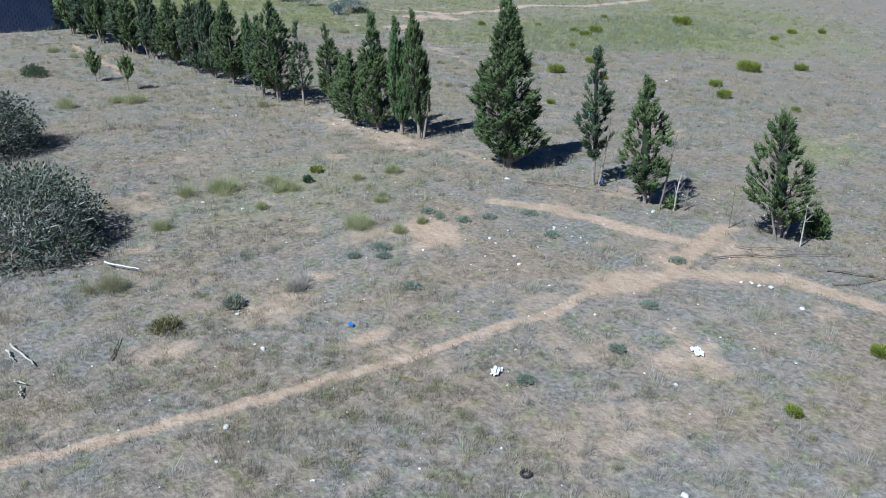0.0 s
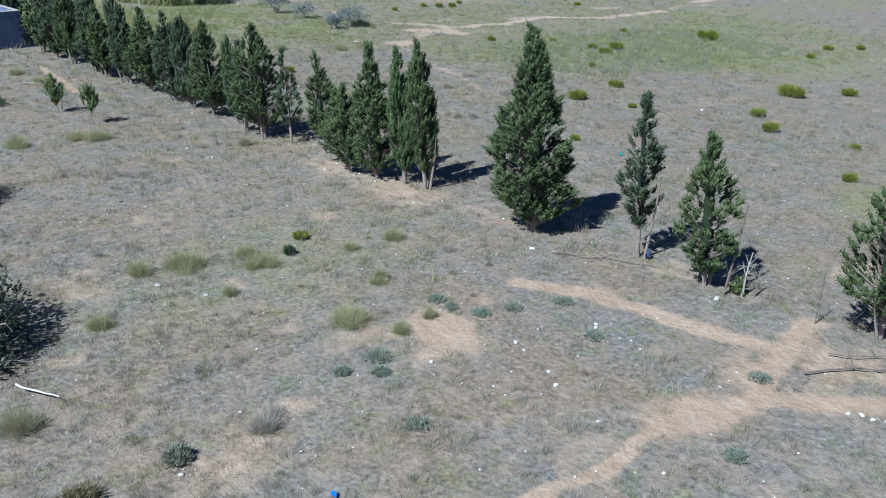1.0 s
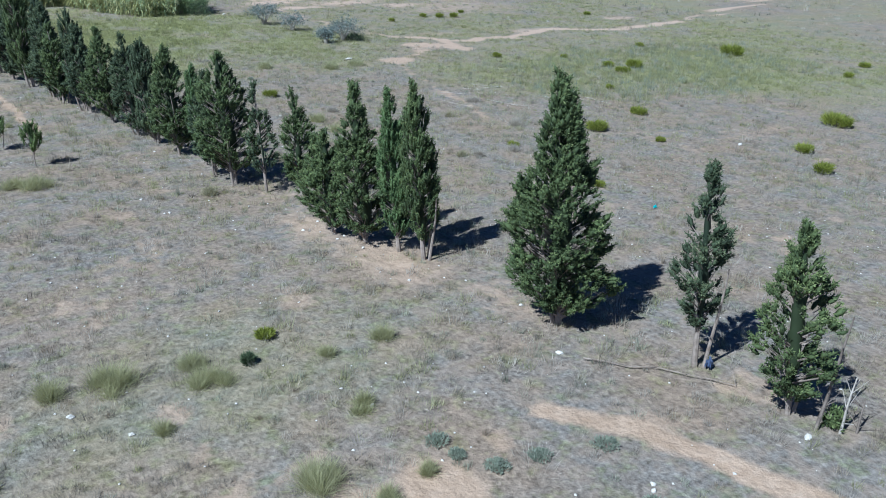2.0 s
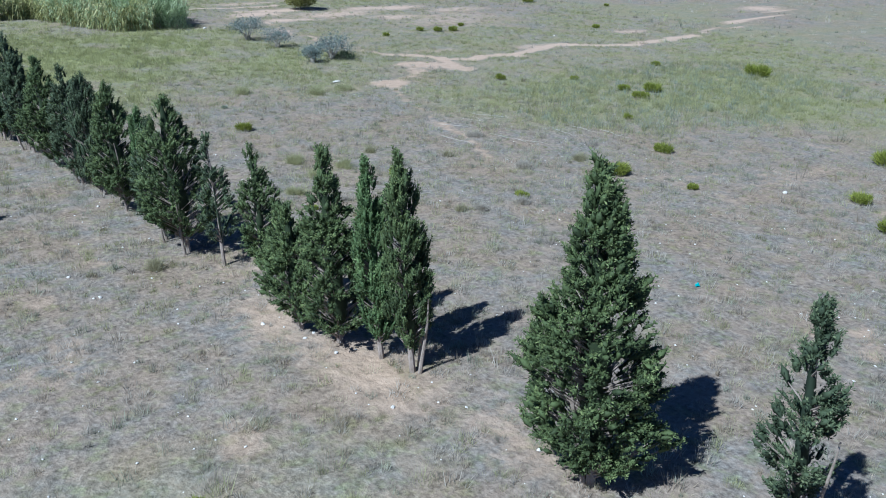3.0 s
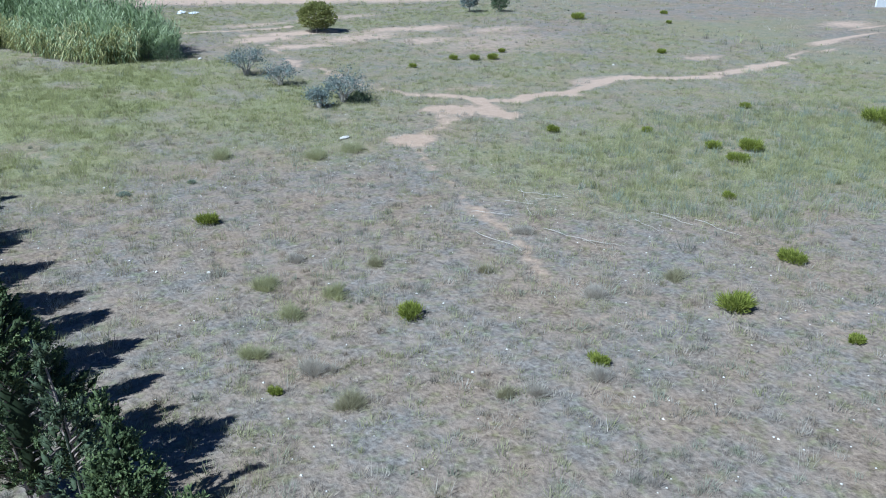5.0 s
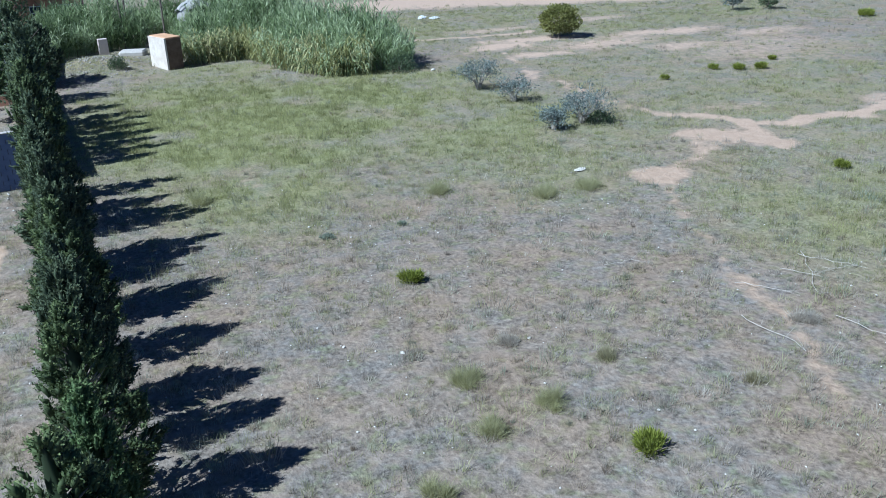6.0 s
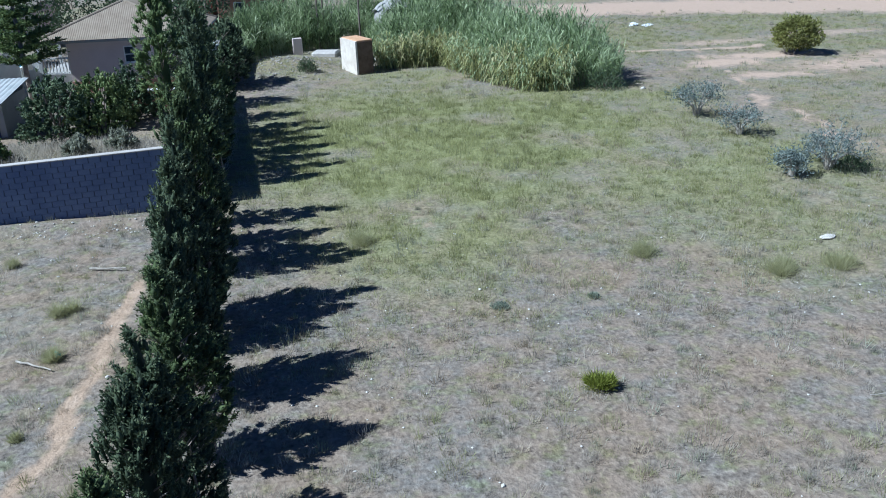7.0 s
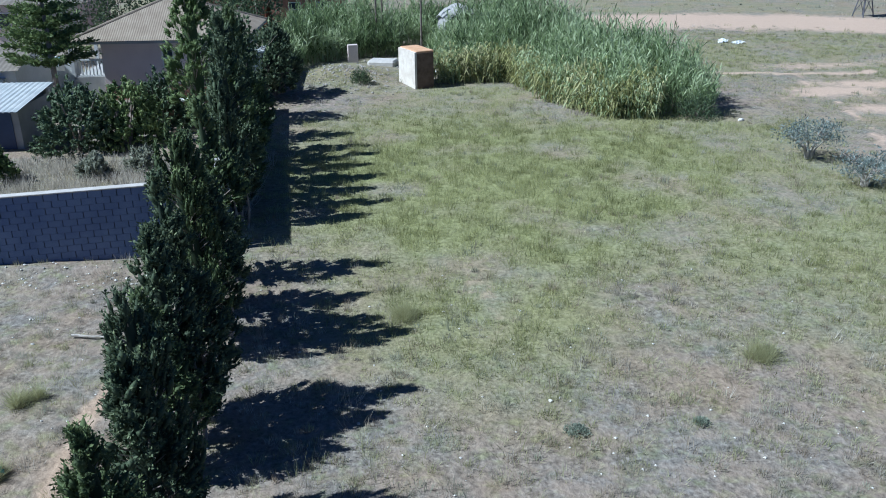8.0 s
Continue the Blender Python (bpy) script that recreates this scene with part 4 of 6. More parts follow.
def far_house(x, y, w, d, h, mat, label):
    house = empty("house", x, y, 0)
    part("wall", boxes((0, w, 0, d, -0.2, h)), mat, house)
    r = Pile()
    tiled_slope(r, (-0.4, -0.4, h), (w + 0.4, -0.4, h), (w + 0.4, d / 2, h + 1.1), (-0.4, d / 2, h + 1.1), int(w * 3))
    tiled_slope(r, (w + 0.4, d + 0.4, h), (-0.4, d + 0.4, h), (-0.4, d / 2, h + 1.1), (w + 0.4, d / 2, h + 1.1), int(w * 3))
    part("roof", r, DARK_TILE, house, smooth=True)
    window_part(house, w * 0.25, -0.01, h - 1.7, 0.9, 1.1)
    window_part(house, w * 0.65, -0.01, h - 1.7, 0.9, 1.1)
    tagged(house, label, "house")


far_house(4.5, 107, 7.5, 7, 3.0, BRICK_RED, "red-brown rendered house beyond the gardens")
far_house(12.6, 106, 5.2, 6, 3.4, BRICK_RED, "red-brown house behind the reeds")
far_house(-9.5, 106, 8, 7, 3.0, HOUSE_RENDER, "pinkish house beyond the pool")


def hut():
    hut_turn = math.degrees(math.atan2(0.41, 0.91))
    shack = empty("utility_hut", 23.04, 87.1, ground_z(23, 87.1), hut_turn)
    part("wall", boxes((0, 0.12, 0, 2.2, -0.2, 2.02)), HUT_WHITE, shack, "sunlit white painted wall")
    part("wall", boxes((0.12, 1.15, 0.0, 0.12, -0.2, 1.95)), HUT_BROWN, shack, "grey-brown shaded end wall")
    part("wall", boxes((1.03, 1.15, 0.12, 2.2, -0.2, 1.95)), CONCRETE, shack)
    part("wall", boxes((0.12, 1.03, 2.08, 2.2, -0.2, 1.95)), CONCRETE, shack)
    part("roof_slab", bevel_box(0.123, 1.2, 0.05, 2.24, 1.953, 2.06, 0.02), CLAY, shack, "terracotta roof slab")
    tagged(shack, "small white utility hut with terracotta roof beside the reeds", "hut")
    post = empty("concrete_block", 19.15, 95.4, ground_z(19.15, 95.4), 10)
    part("slab", bevel_box(-0.33, 0.33, -0.15, 0.15, -0.1, 1.15, 0.04), HOUSE_RENDER, post)
    tagged(post, "upright pinkish-grey concrete block near the reeds", "block")
    slab = empty("concrete_slab", 21.15, 94.4, ground_z(21.15, 94.4), -15)
    part("slab", bevel_box(-0.95, 0.85, -0.6, 0.6, -0.1, 0.36, 0.12), CONCRETE, slab)
    tagged(slab, "pale concrete slab lying beside the hut", "slab")
    for px, py, ph in ((20.6, 98.5, 8.0), (21.0, 98.9, 8.0), (23.6, 98.0, 8.5)):
        p = Pile()
        tube(p, [(0, 0, -0.3), (0.02, 0, ph * 0.5), (0.0, 0.03, ph)], [0.075, 0.065, 0.055], 8)
        pole = part("wooden_pole", p, DEAD_WOOD)
        pole.matrix_basis = pose(px, py, 0)
        tagged(pole, "tall dark wooden pole rising out of the reeds", "pole")
    tarp = Pile()
    rng = np.random.default_rng(3)
    gx2, gy2 = np.meshgrid(np.linspace(-1.4, 1.4, 15), np.linspace(-1.0, 1.0, 11), indexing="ij")
    gz2 = 2.6 - 0.35 * gx2 ** 2 - 0.5 * gy2 ** 2 + 0.12 * rng.random(gx2.shape)
    ij2 = np.arange(gx2.size).reshape(gx2.shape)
    tarp.add(np.stack([gx2, gy2, gz2], -1).reshape(-1, 3), np.stack([ij2[:-1, :-1], ij2[1:, :-1], ij2[1:, 1:], ij2[:-1, 1:]], -1).reshape(-1, 4))
    box(tarp, -1.2, 1.2, -0.8, 0.8, 0, 1.75)
    cover = part("covered_stack", tarp, GREY_RENDER)
    cover.matrix_basis = pose(26.2, 100.3, 0.45, 0, 0, 20)
    tagged(cover, "stack under a pale sheet behind the reeds", "stack")
    roofs = empty("small_shed", 14.3, 84.6, 0, 5)
    part("wall", boxes((-0.8, 0.8, 0, 1.4, -0.2, 2.6)), WHITE_PAINT, roofs)
    part("roof_sheet", bevel_box(-1.0, 1.0, -0.2, 1.6, 2.6, 2.68, 0.01), WHITE_METAL, roofs)
    tagged(roofs, "small white shed at the end of the tree row", "shed")


hut()


def lattice_stand(x, y):
    """The foot of a steel stand: four splayed legs with crossed braces under a white tank."""
    stand = empty("steel_stand", x, y, ground_z(x, y), 20)
    feet = [(-0.6, -0.6), (0.6, -0.6), (0.6, 0.6), (-0.6, 0.6)]
    for i, (fx, fy) in enumerate(feet):
        leg, brace = Pile(), Pile()
        tube(leg, [(fx, fy, -0.1), (fx * 0.45, fy * 0.45, 2.0)], [0.06, 0.05], 6)
        part("leg", leg, STEEL, stand)
        gx, gy = feet[(i + 1) % 4]
        tube(brace, [(fx * 0.9, fy * 0.9, 0.3), (gx * 0.55, gy * 0.55, 1.65)], [0.03, 0.03], 5)
        part("brace", brace, STEEL, stand)
    part("tank", bevel_box(-1.1, 1.1, -0.6, 0.6, 2.0, 3.0, 0.1), WHITE_METAL, stand, "white painted tank")
    tagged(stand, "grey steel stand under a white tank on far ground", "stand")


def far_wall():
    wall = empty("wall_3", 113.0, 74.7, 0, math.degrees(math.atan2(-1.72, 4.5)))
    part("face", boxes((0, 26, 0, 0.25, -0.4, 0.95)), WHITE_PAINT, wall)
    part("coping", bevel_box(-0.04, 26.04, -0.05, 0.3, 0.95, 1.02, 0.012), WHITE_PAINT, wall)
    tagged(wall, "long low white wall far across the field", "wall", kind="structure")


far_wall()
STEEL = plain_material("grey_steel", (0.10, 0.10, 0.12), (0.16, 0.16, 0.18), 0.6, 3.0, 0.2, metallic=0.3)
lattice_stand(61.5, 113.4)


# ---- shrubs, bushes and small trees ----
def shrub(name, x, y, r, h, mat, label, seed, category="shrub", group="", sprays=260, long=0.22, wide=0.03, up=0.9, twigs=8):
    """A low bush: twigs from the root and sprays over a rounded, uneven crown."""
    rng = np.random.default_rng(seed)
    bush = empty(name, x, y, ground_z(x, y))
    wood = Pile()
    for _ in range(twigs):
        a, q = rng.random() * 6.28, rng.uniform(0.3, 0.8)
        tube(wood, [(0, 0, -0.05), (q * r * 0.5 * math.cos(a), q * r * 0.5 * math.sin(a), h * 0.35), (q * r * math.cos(a), q * r * math.sin(a), h * rng.uniform(0.55, 0.8))],
             [0.02 + 0.012 * r, 0.014, 0.005], 5)
    part("stem", wood, DEAD_WOOD, bush)
    n = sprays
    a, q = rng.random(n) * 2 * np.pi, rng.uniform(0.2, 1.0, n) ** 0.6
    el = np.arcsin(rng.random(n) ** 0.8)
    lump = 0.7 + 0.5 * fractal(a * 1.3 + seed, el * 3, 1.0, seed)
    at = np.stack([r * q * lump * np.cos(a) * np.cos(el), r * q * lump * np.sin(a) * np.cos(el), h * q * lump * np.sin(el) * 0.92 + 0.03], 1)
    way = unit(at / np.array([r, r, h]) + np.array([0, 0, up]) + 0.4 * rng.normal(size=(n, 3)))
    tone = np.clip(0.25 + 0.5 * fractal(a * 2, el * 4, 1.0, seed + 1) + 0.14 * rng.normal(size=n), 0, 1)
    crown = Pile()
    leaves(crown, at - way * (long * 0.4), way, long * rng.uniform(0.6, 1.2, n), wide * rng.uniform(0.7, 1.3, n), tone, rng, 3)
    part("foliage", crown, mat, bush)
    return tagged(bush, label, category, group)


def broom(x, y, w, seed):
    """A broom: stiff green switches fanning from the root into a ragged upright tuft."""
    rng = np.random.default_rng(seed)
    bush = empty("broom_shrub", x, y, ground_z(x, y))
    h = w * rng.uniform(0.4, 0.54) * min(1.0, 0.55 + 0.4 / w)
    stretch = rng.uniform(0.85, 1.2)
    wood = Pile()
    for _ in range(7):
        a = rng.random() * 6.28
        tube(wood, [(0, 0, -0.05), (0.2 * w * math.cos(a), 0.2 * w * math.sin(a), h * 0.3), (0.34 * w * math.cos(a), 0.34 * w * math.sin(a), h * 0.6)], [0.018, 0.012, 0.005], 5)
    part("stem", wood, DEAD_WOOD, bush)
    n = int(360 + 420 * min(w, 1.5))
    tuft = rng.integers(0, 11, n)
    ta, tq, th = rng.random(11) * 6.28, np.sqrt(rng.random(11)), rng.uniform(0.65, 1.1, 11)
    a = ta[tuft] + 0.5 * rng.normal(size=n)
    q = np.clip(tq[tuft] + 0.18 * rng.normal(size=n), 0, 1)
    start = np.stack([0.3 * w * stretch * q * np.cos(a), 0.3 * w * q * np.sin(a) / stretch, h * rng.uniform(0.05, 0.5, n)], 1)
    way = np.stack([0.7 * q * np.cos(a), 0.7 * q * np.sin(a), np.full(n, 1.0)], 1) + 0.22 * rng.normal(size=(n, 3))
    crown = Pile()
    leaves(crown, start, way, h * th[tuft] * rng.uniform(0.35, 0.7, n), 0.013 + 0.01 * w, np.clip(0.05 + 0.45 * th[tuft] + 0.22 * rng.normal(size=n), 0, 1), rng, 2)
    part("foliage", crown, BROOM, bush)
    return tagged(bush, "bright yellow-green upright broom shrub on dry ground", "shrub", "broom shrubs in the field")


BROOMS = [(14.9, 25.72, 0.53), (27.33, 49.37, 0.8), (29.1, 39.81, 0.98), (24.54, 38.37, 0.39), (31.36, 35.37, 0.66), (36.54, 35.41, 1.16), (49.52, 46.41, 0.87),
          (48.63, 44.38, 1.18), (50.7, 45.25, 1.25), (49.18, 49.95, 0.65), (45.44, 52.36, 0.76), (75.6, 82.2, 1.58), (67.64, 65.26, 0.83), (53.93, 69.58, 0.93), (55.2, 69.2, 0.94),
          (52.7, 70.33, 0.74)]
MORE_BROOMS = [(57.44, 71.07, 0.79), (48.75, 69.25, 0.63), (81.0, 76.2, 0.74), (86.0, 81.1, 0.91), (57.77, 50.79, 0.77), (61.0, 45.2, 2.0), (65.0, 37.65, 0.99),
               (60.4, 36.25, 0.93), (67.45, 36.4, 0.91), (47.5, 29.85, 1.67), (50.54, 28.17, 1.07), (41.6, 28.07, 0.93), (39.29, 25.9, 0.94), (30.29, 29.5, 0.62), (39.9, 22.16, 0.55),
               (34.83, 19.72, 0.67), (14.77, 7.06, 0.49), (18.55, 7.17, 0.57), (37.48, 32.49, 0.51), (44.27, 41.5, 0.55), (40.9, 36.6, 1.0)]
for i, (x, y, w) in enumerate(BROOMS + MORE_BROOMS):
    broom(x, y, w, 500 + i)

# olive-brown, dark and blue-green low plants
DARKS = [(7.86, 17.71, 0.5, 0.28), (14.03, 24.88, 0.28, 0.22), (11.46, 48.65, 1.4, 0.7), (36.2, 79.0, 2.3, 1.2), (20.0, 88.0, 1.3, 0.9)]
for i, (x, y, w, h) in enumerate(DARKS):
    shrub("dark_shrub", x, y, w * 0.55, h, GREY_WEED if i == 0 else DARK_SHRUB, "dark green low shrub on dry ground", 560 + i, "shrub", "", int(260 + 240 * w), 0.16, 0.03, 0.8, 6)
shrub("brown_shrub", 6.1, 17.57, 0.44, 0.3, plant_material("olive_brown_leaf", (0.13, 0.12, 0.06), (0.24, 0.22, 0.11), (0.36, 0.33, 0.18)), "olive-brown half-dry low shrub on bare soil", 570, "shrub", "", 420, 0.14, 0.016, 0.7)
WEEDS = [(15.57, 20.13, 0.5), (15.57, 19.53, 0.37), (12.78, 18.59, 0.65), (11.81, 18.52, 0.42), (12.46, 18.03, 0.42), (18.04, 18.15, 0.57), (17.38, 16.44, 0.59), (16.79, 18.62, 0.49),
         (15.93, 18.83, 0.48), (18.87, 13.08, 0.52), (11.96, 16.0, 0.58), (13.8, 10.8, 0.45), (16.07, 11.74, 0.5), (11.26, 11.07, 0.42), (25.88, 53.74, 0.53), (28.46, 53.92, 0.31)]
for i, (x, y, w) in enumerate(WEEDS):
    shrub("weed", x, y, w * 0.56, 0.11, TEAL_WEED, "low blue-green spreading weed", 580 + i, "weed", "blue-green weeds", 260, 0.075, 0.017, 0.6, 4)


# ---- single tall grass clumps ----
def grass_clump(x, y, w, h, mat, label, seed):
    rng = np.random.default_rng(seed)
    n = int(1300 + 1300 * w)
    pile = Pile()
    lobes = 3 + int(4 * w)
    la, lq, lh = rng.random(lobes) * 2 * np.pi, 0.32 * w * np.sqrt(rng.random(lobes)), rng.uniform(0.55, 1.1, lobes)
    k = rng.integers(0, lobes, n)
    a, q = rng.random(n) * 2 * np.pi, np.abs(rng.normal(size=n)) * 0.55
    reach = 0.2 * w * q
    root = np.stack([lq[k] * np.cos(la[k]) + reach * np.cos(a), lq[k] * np.sin(la[k]) + reach * np.sin(a), np.full(n, -0.04)], 1)
    out = np.stack([np.cos(a), np.sin(a), np.zeros(n)], 1) * (0.4 * q)[:, None] + np.array([0, 0, 1.0]) + 0.3 * rng.normal(size=(n, 3))
    tall = h * lh[k] * np.clip(1.05 - 0.35 * q, 0.3, 1) * rng.uniform(0.35, 1.15, n)
    leaves(pile, root, out, tall, 0.006, np.clip(0.5 + 0.25 * lh[k] + 0.2 * rng.normal(size=n), 0, 1), rng, 1, 0.1)
    ob = part("grass_clump", pile, mat)
    ob.matrix_basis = pose(x, y, ground_z(x, y))
    return tagged(ob, label, "grass", "grass clumps in the field")


CLUMPS = [(13.17, 20.34, 1.07), (13.05, 24.64, 1.12), (11.29, 25.68, 1.42), (10.08, 26.02, 0.85), (15.03, 22.0, 0.79), (15.64, 24.21, 0.36), (17.02, 24.14, 0.6), (11.69, 23.51, 0.52),
          (12.99, 25.46, 0.72), (8.39, 23.69, 0.63), (14.84, 19.47, 0.3), (13.82, 19.25, 0.52), (26.7, 43.56, 0.86), (27.98, 41.98, 0.83), (26.52, 41.67, 0.8), (24.85, 40.17, 0.73)]
CLUMPS_DRY = [(25.85, 38.73, 1.05), (30.14, 43.38, 0.53), (28.35, 44.88, 0.62), (32.48, 41.15, 0.52), (30.89, 34.94, 0.88), (36.8, 37.62, 0.92), (29.34, 35.14, 0.67), (28.61, 35.47, 0.39),
              (35.49, 43.0, 0.84), (25.57, 37.03, 0.86), (33.93, 38.05, 0.99), (5.62, 20.45, 1.29), (9.64, 17.82, 1.0), (18.28, 36.4, 0.82)]
CLUMPS_LEFT = [(14.28, 55.49, 0.92), (14.69, 52.78, 0.68), (14.96, 49.5, 0.33), (11.64, 59.3, 0.58), (13.72, 40.32, 1.42), (10.56, 40.83, 1.41), (12.98, 40.66, 0.93), (22.39, 59.17, 1.08),
               (30.74, 56.45, 1.21), (34.13, 54.42, 1.37), (35.83, 54.45, 1.23)]
for i, (x, y, w) in enumerate(CLUMPS + CLUMPS_LEFT):
    grass_clump(x, y, w * 0.9, 0.3 + 0.3 * w, SOFT_GRASS, "yellowish green upright grass clump", 620 + i)
for i, (x, y, w) in enumerate(CLUMPS_DRY):
    grass_clump(x, y, w * 0.9, 0.3 + 0.26 * w, OLIVE_DRY if i % 2 else DRY_GRASS, "straw-coloured dry grass clump", 660 + i)


# ---- big grey bushes, small round trees, olives ----
def grey_bush(x, y, r, h, seed):
    rng = np.random.default_rng(seed)
    bush = empty("grey_bush", x, y, ground_z(x, y))
    for _ in range(46):
        wood = Pile()
        a, q = rng.random() * 6.28, rng.uniform(0.4, 1.0)
        px, py = math.cos(a), math.sin(a)
        top = h * rng.uniform(0.35, 0.98) * math.sqrt(max(0.05, 1 - 0.75 * q * q))
        tube(wood, [(0.1 * px, 0.1 * py, -0.1), (q * r * 0.45 * px, q * r * 0.45 * py, top * 0.6), (q * r * px, q * r * py, top), (q * r * 1.05 * px, q * r * 1.05 * py, top * 0.8)],
             [0.045, 0.03, 0.014, 0.006], 5)
        part("branch", wood, PALE_WOOD, bush, "pale bare branch")
    n = 5200
    a, q = rng.random(n) * 2 * np.pi, rng.uniform(0.35, 1.0, n) ** 0.5
    el = np.arcsin(rng.random(n))
    lump = 0.75 + 0.42 * fractal(a * 1.6 + seed, el * 4, 1.0, seed)
    at = np.stack([r * q * lump * np.cos(a) * np.cos(el), r * q * lump * np.sin(a) * np.cos(el), 0.1 + h * q * lump * np.sin(el) * 0.95], 1)
    way = unit(at / np.array([r, r, h]) + 0.7 * rng.normal(size=(n, 3)) + np.array([0, 0, 0.15]))
    crown = Pile()
    twig = rng.random(n) < 0.22
    tone = np.where(twig, rng.uniform(0.65, 1.0, n), np.clip(0.35 + 0.2 * rng.normal(size=n), 0, 0.75))
    leaves(crown, at, way, np.where(twig, rng.uniform(0.25, 0.5, n), rng.uniform(0.08, 0.16, n)), np.where(twig, 0.014, 0.05), tone, rng, 3)
    part("foliage", crown, GREY_BUSH, bush)
    tagged(bush, "large dense grey-green bush with pale twigs", "bush", "large grey bushes")


grey_bush(4.75, 24.5, 2.5, 2.5, 700)
grey_bush(6.2, 35.0, 2.1, 2.5, 701)
grey_bush(3.0, 29.5, 1.7, 1.9, 702)


def small_tree(x, y, h, r, seed, mat, label, clear=0.35, dense=1.0):
    rng = np.random.default_rng(seed)
    tree = empty("small_tree", x, y, ground_z(x, y))
    wood = Pile()
    tube(wood, [(0, 0, -0.1), (0.03, 0.02, h * 0.3), (0, 0.03, h * 0.6), (0, 0, h * 0.9)], [0.05, 0.04, 0.028, 0.01], 7)
    for i in range(12):
        a, zz = rng.random() * 6.28, rng.uniform(clear, 0.75) * h
        tube(wood, [(0, 0, zz), (0.75 * r * math.cos(a), 0.75 * r * math.sin(a), zz + 0.25 * h)], [0.02, 0.006], 5)
    part("trunk", wood, BARK, tree)
    n = int((350 + 330 * h) * dense)
    v = unit(rng.normal(size=(n, 3))) * rng.uniform(0.3, 1.0, n)[:, None] ** 0.5
    lump = 0.5 + 0.95 * fractal(v[:, 0] * 1.6 + 9, v[:, 1] * 1.6 + v[:, 2] * 2.3 + 5, 1.0, seed)
    mid, half = h * (0.5 + clear * 0.5), h * (0.5 - clear * 0.5)
    at = np.stack([v[:, 0] * r * lump, v[:, 1] * r * lump, mid + v[:, 2] * half * lump], 1)
    crown = Pile()
    leaves(crown, at, v + np.array([0, 0, 0.5]) + 0.5 * rng.normal(size=(n, 3)), 0.08 + 0.09 * h ** 0.5 * rng.random(n), 0.055 + 0.01 * h, np.clip(0.5 + 0.25 * rng.normal(size=n), 0, 1), rng, 3)
    part("crown", crown, mat, tree)
    tagged(tree, label, "tree")


LIGHT_LEAF = plant_material("light_green_leaf", (0.06, 0.09, 0.032), (0.17, 0.225, 0.078), (0.31, 0.36, 0.14), 0.7, 0.2)
cypress(13.65, 45.75, 1.5, 0.46, "column", 710, LIGHT_LEAF, "small young green tree with short forked trunk", 0.25, 1.0, 2, (0.0, 0.05), 1.0, "young_tree", "young trees")
cypress(14.34, 42.93, 1.55, 0.42, "column", 711, LIGHT_LEAF, "small young green tree with thin bare trunk", 0.32, 1.0, 1, (0.0, 0.0), 1.0, "young_tree", "young trees")
small_tree(50.6, 85.8, 2.4, 1.45, 712, plant_material("yellowish_tree_leaf", (0.13, 0.14, 0.04), (0.26, 0.27, 0.08), (0.4, 0.4, 0.14)), "rounded yellowish green tree on open ground", 0.1, 3.0)
small_tree(69.5, 90.7, 2.2, 0.9, 713, OLIVE_LEAF, "sparse greyish tree at the field's edge", 0.2)
small_tree(72.4, 89.8, 1.6, 0.9, 714, DARK_SHRUB, "small dark tree at the field's edge", 0.1)


def olive(x, y, h, r, seed, thick=1.0):
    rng = np.random.default_rng(seed)
    tree = empty("olive_tree", x, y, ground_z(x, y))
    wood, crown = Pile(), Pile()
    for i in range(9):
        a = 2 * math.pi * i / 9 + rng.uniform(-0.3, 0.3)
        q = rng.uniform(0.5, 1.0)
        end = (q * r * math.cos(a), q * r * math.sin(a), h * rng.uniform(0.6, 0.95))
        tube(wood, [(0.05 * math.cos(a), 0.05 * math.sin(a), -0.1), (end[0] * 0.3, end[1] * 0.3, h * 0.3), (end[0] * 0.7, end[1] * 0.7, end[2] * 0.75), end], [0.07, 0.05, 0.03, 0.012], 6)
        for _ in range(7):
            b = np.array(end) + rng.normal(size=3) * np.array([0.28, 0.28, 0.18]) * r
            b[2] = max(b[2], 0.45 * h)
            tube(wood, [(end[0] * 0.7, end[1] * 0.7, end[2] * 0.75), tuple(b)], [0.015, 0.006], 4)
            n = int(46 * thick)
            at = b + rng.normal(size=(n, 3)) * np.array([0.16, 0.16, 0.13])
            leaves(crown, at, rng.normal(size=(n, 3)) + np.array([0, 0, 0.6]), rng.uniform(0.09, 0.2, n), 0.035, np.clip(0.5 + 0.25 * rng.normal(size=n), 0, 1), rng, 2)
    part("trunk", wood, PALE_WOOD, tree, "pale branching stems")
    part("crown", crown, OLIVE_LEAF, tree)
    tagged(tree, "small silvery blue-green olive tree in the grass", "tree", "olive trees")


olive(38.6, 72.0, 1.45, 0.9, 720, 0.42)
olive(39.1, 68.4, 1.05, 0.7, 721, 0.3)
olive(40.1, 62.9, 1.3, 0.85, 722, 0.42)
olive(38.4, 62.4, 0.8, 0.45, 723, 0.4)
shrub("dark_shrub", 40.9, 62.8, 0.9, 0.55, DARK_SHRUB, "dark low shrub under the olive", 724, "shrub", "", 420, 0.16, 0.03)


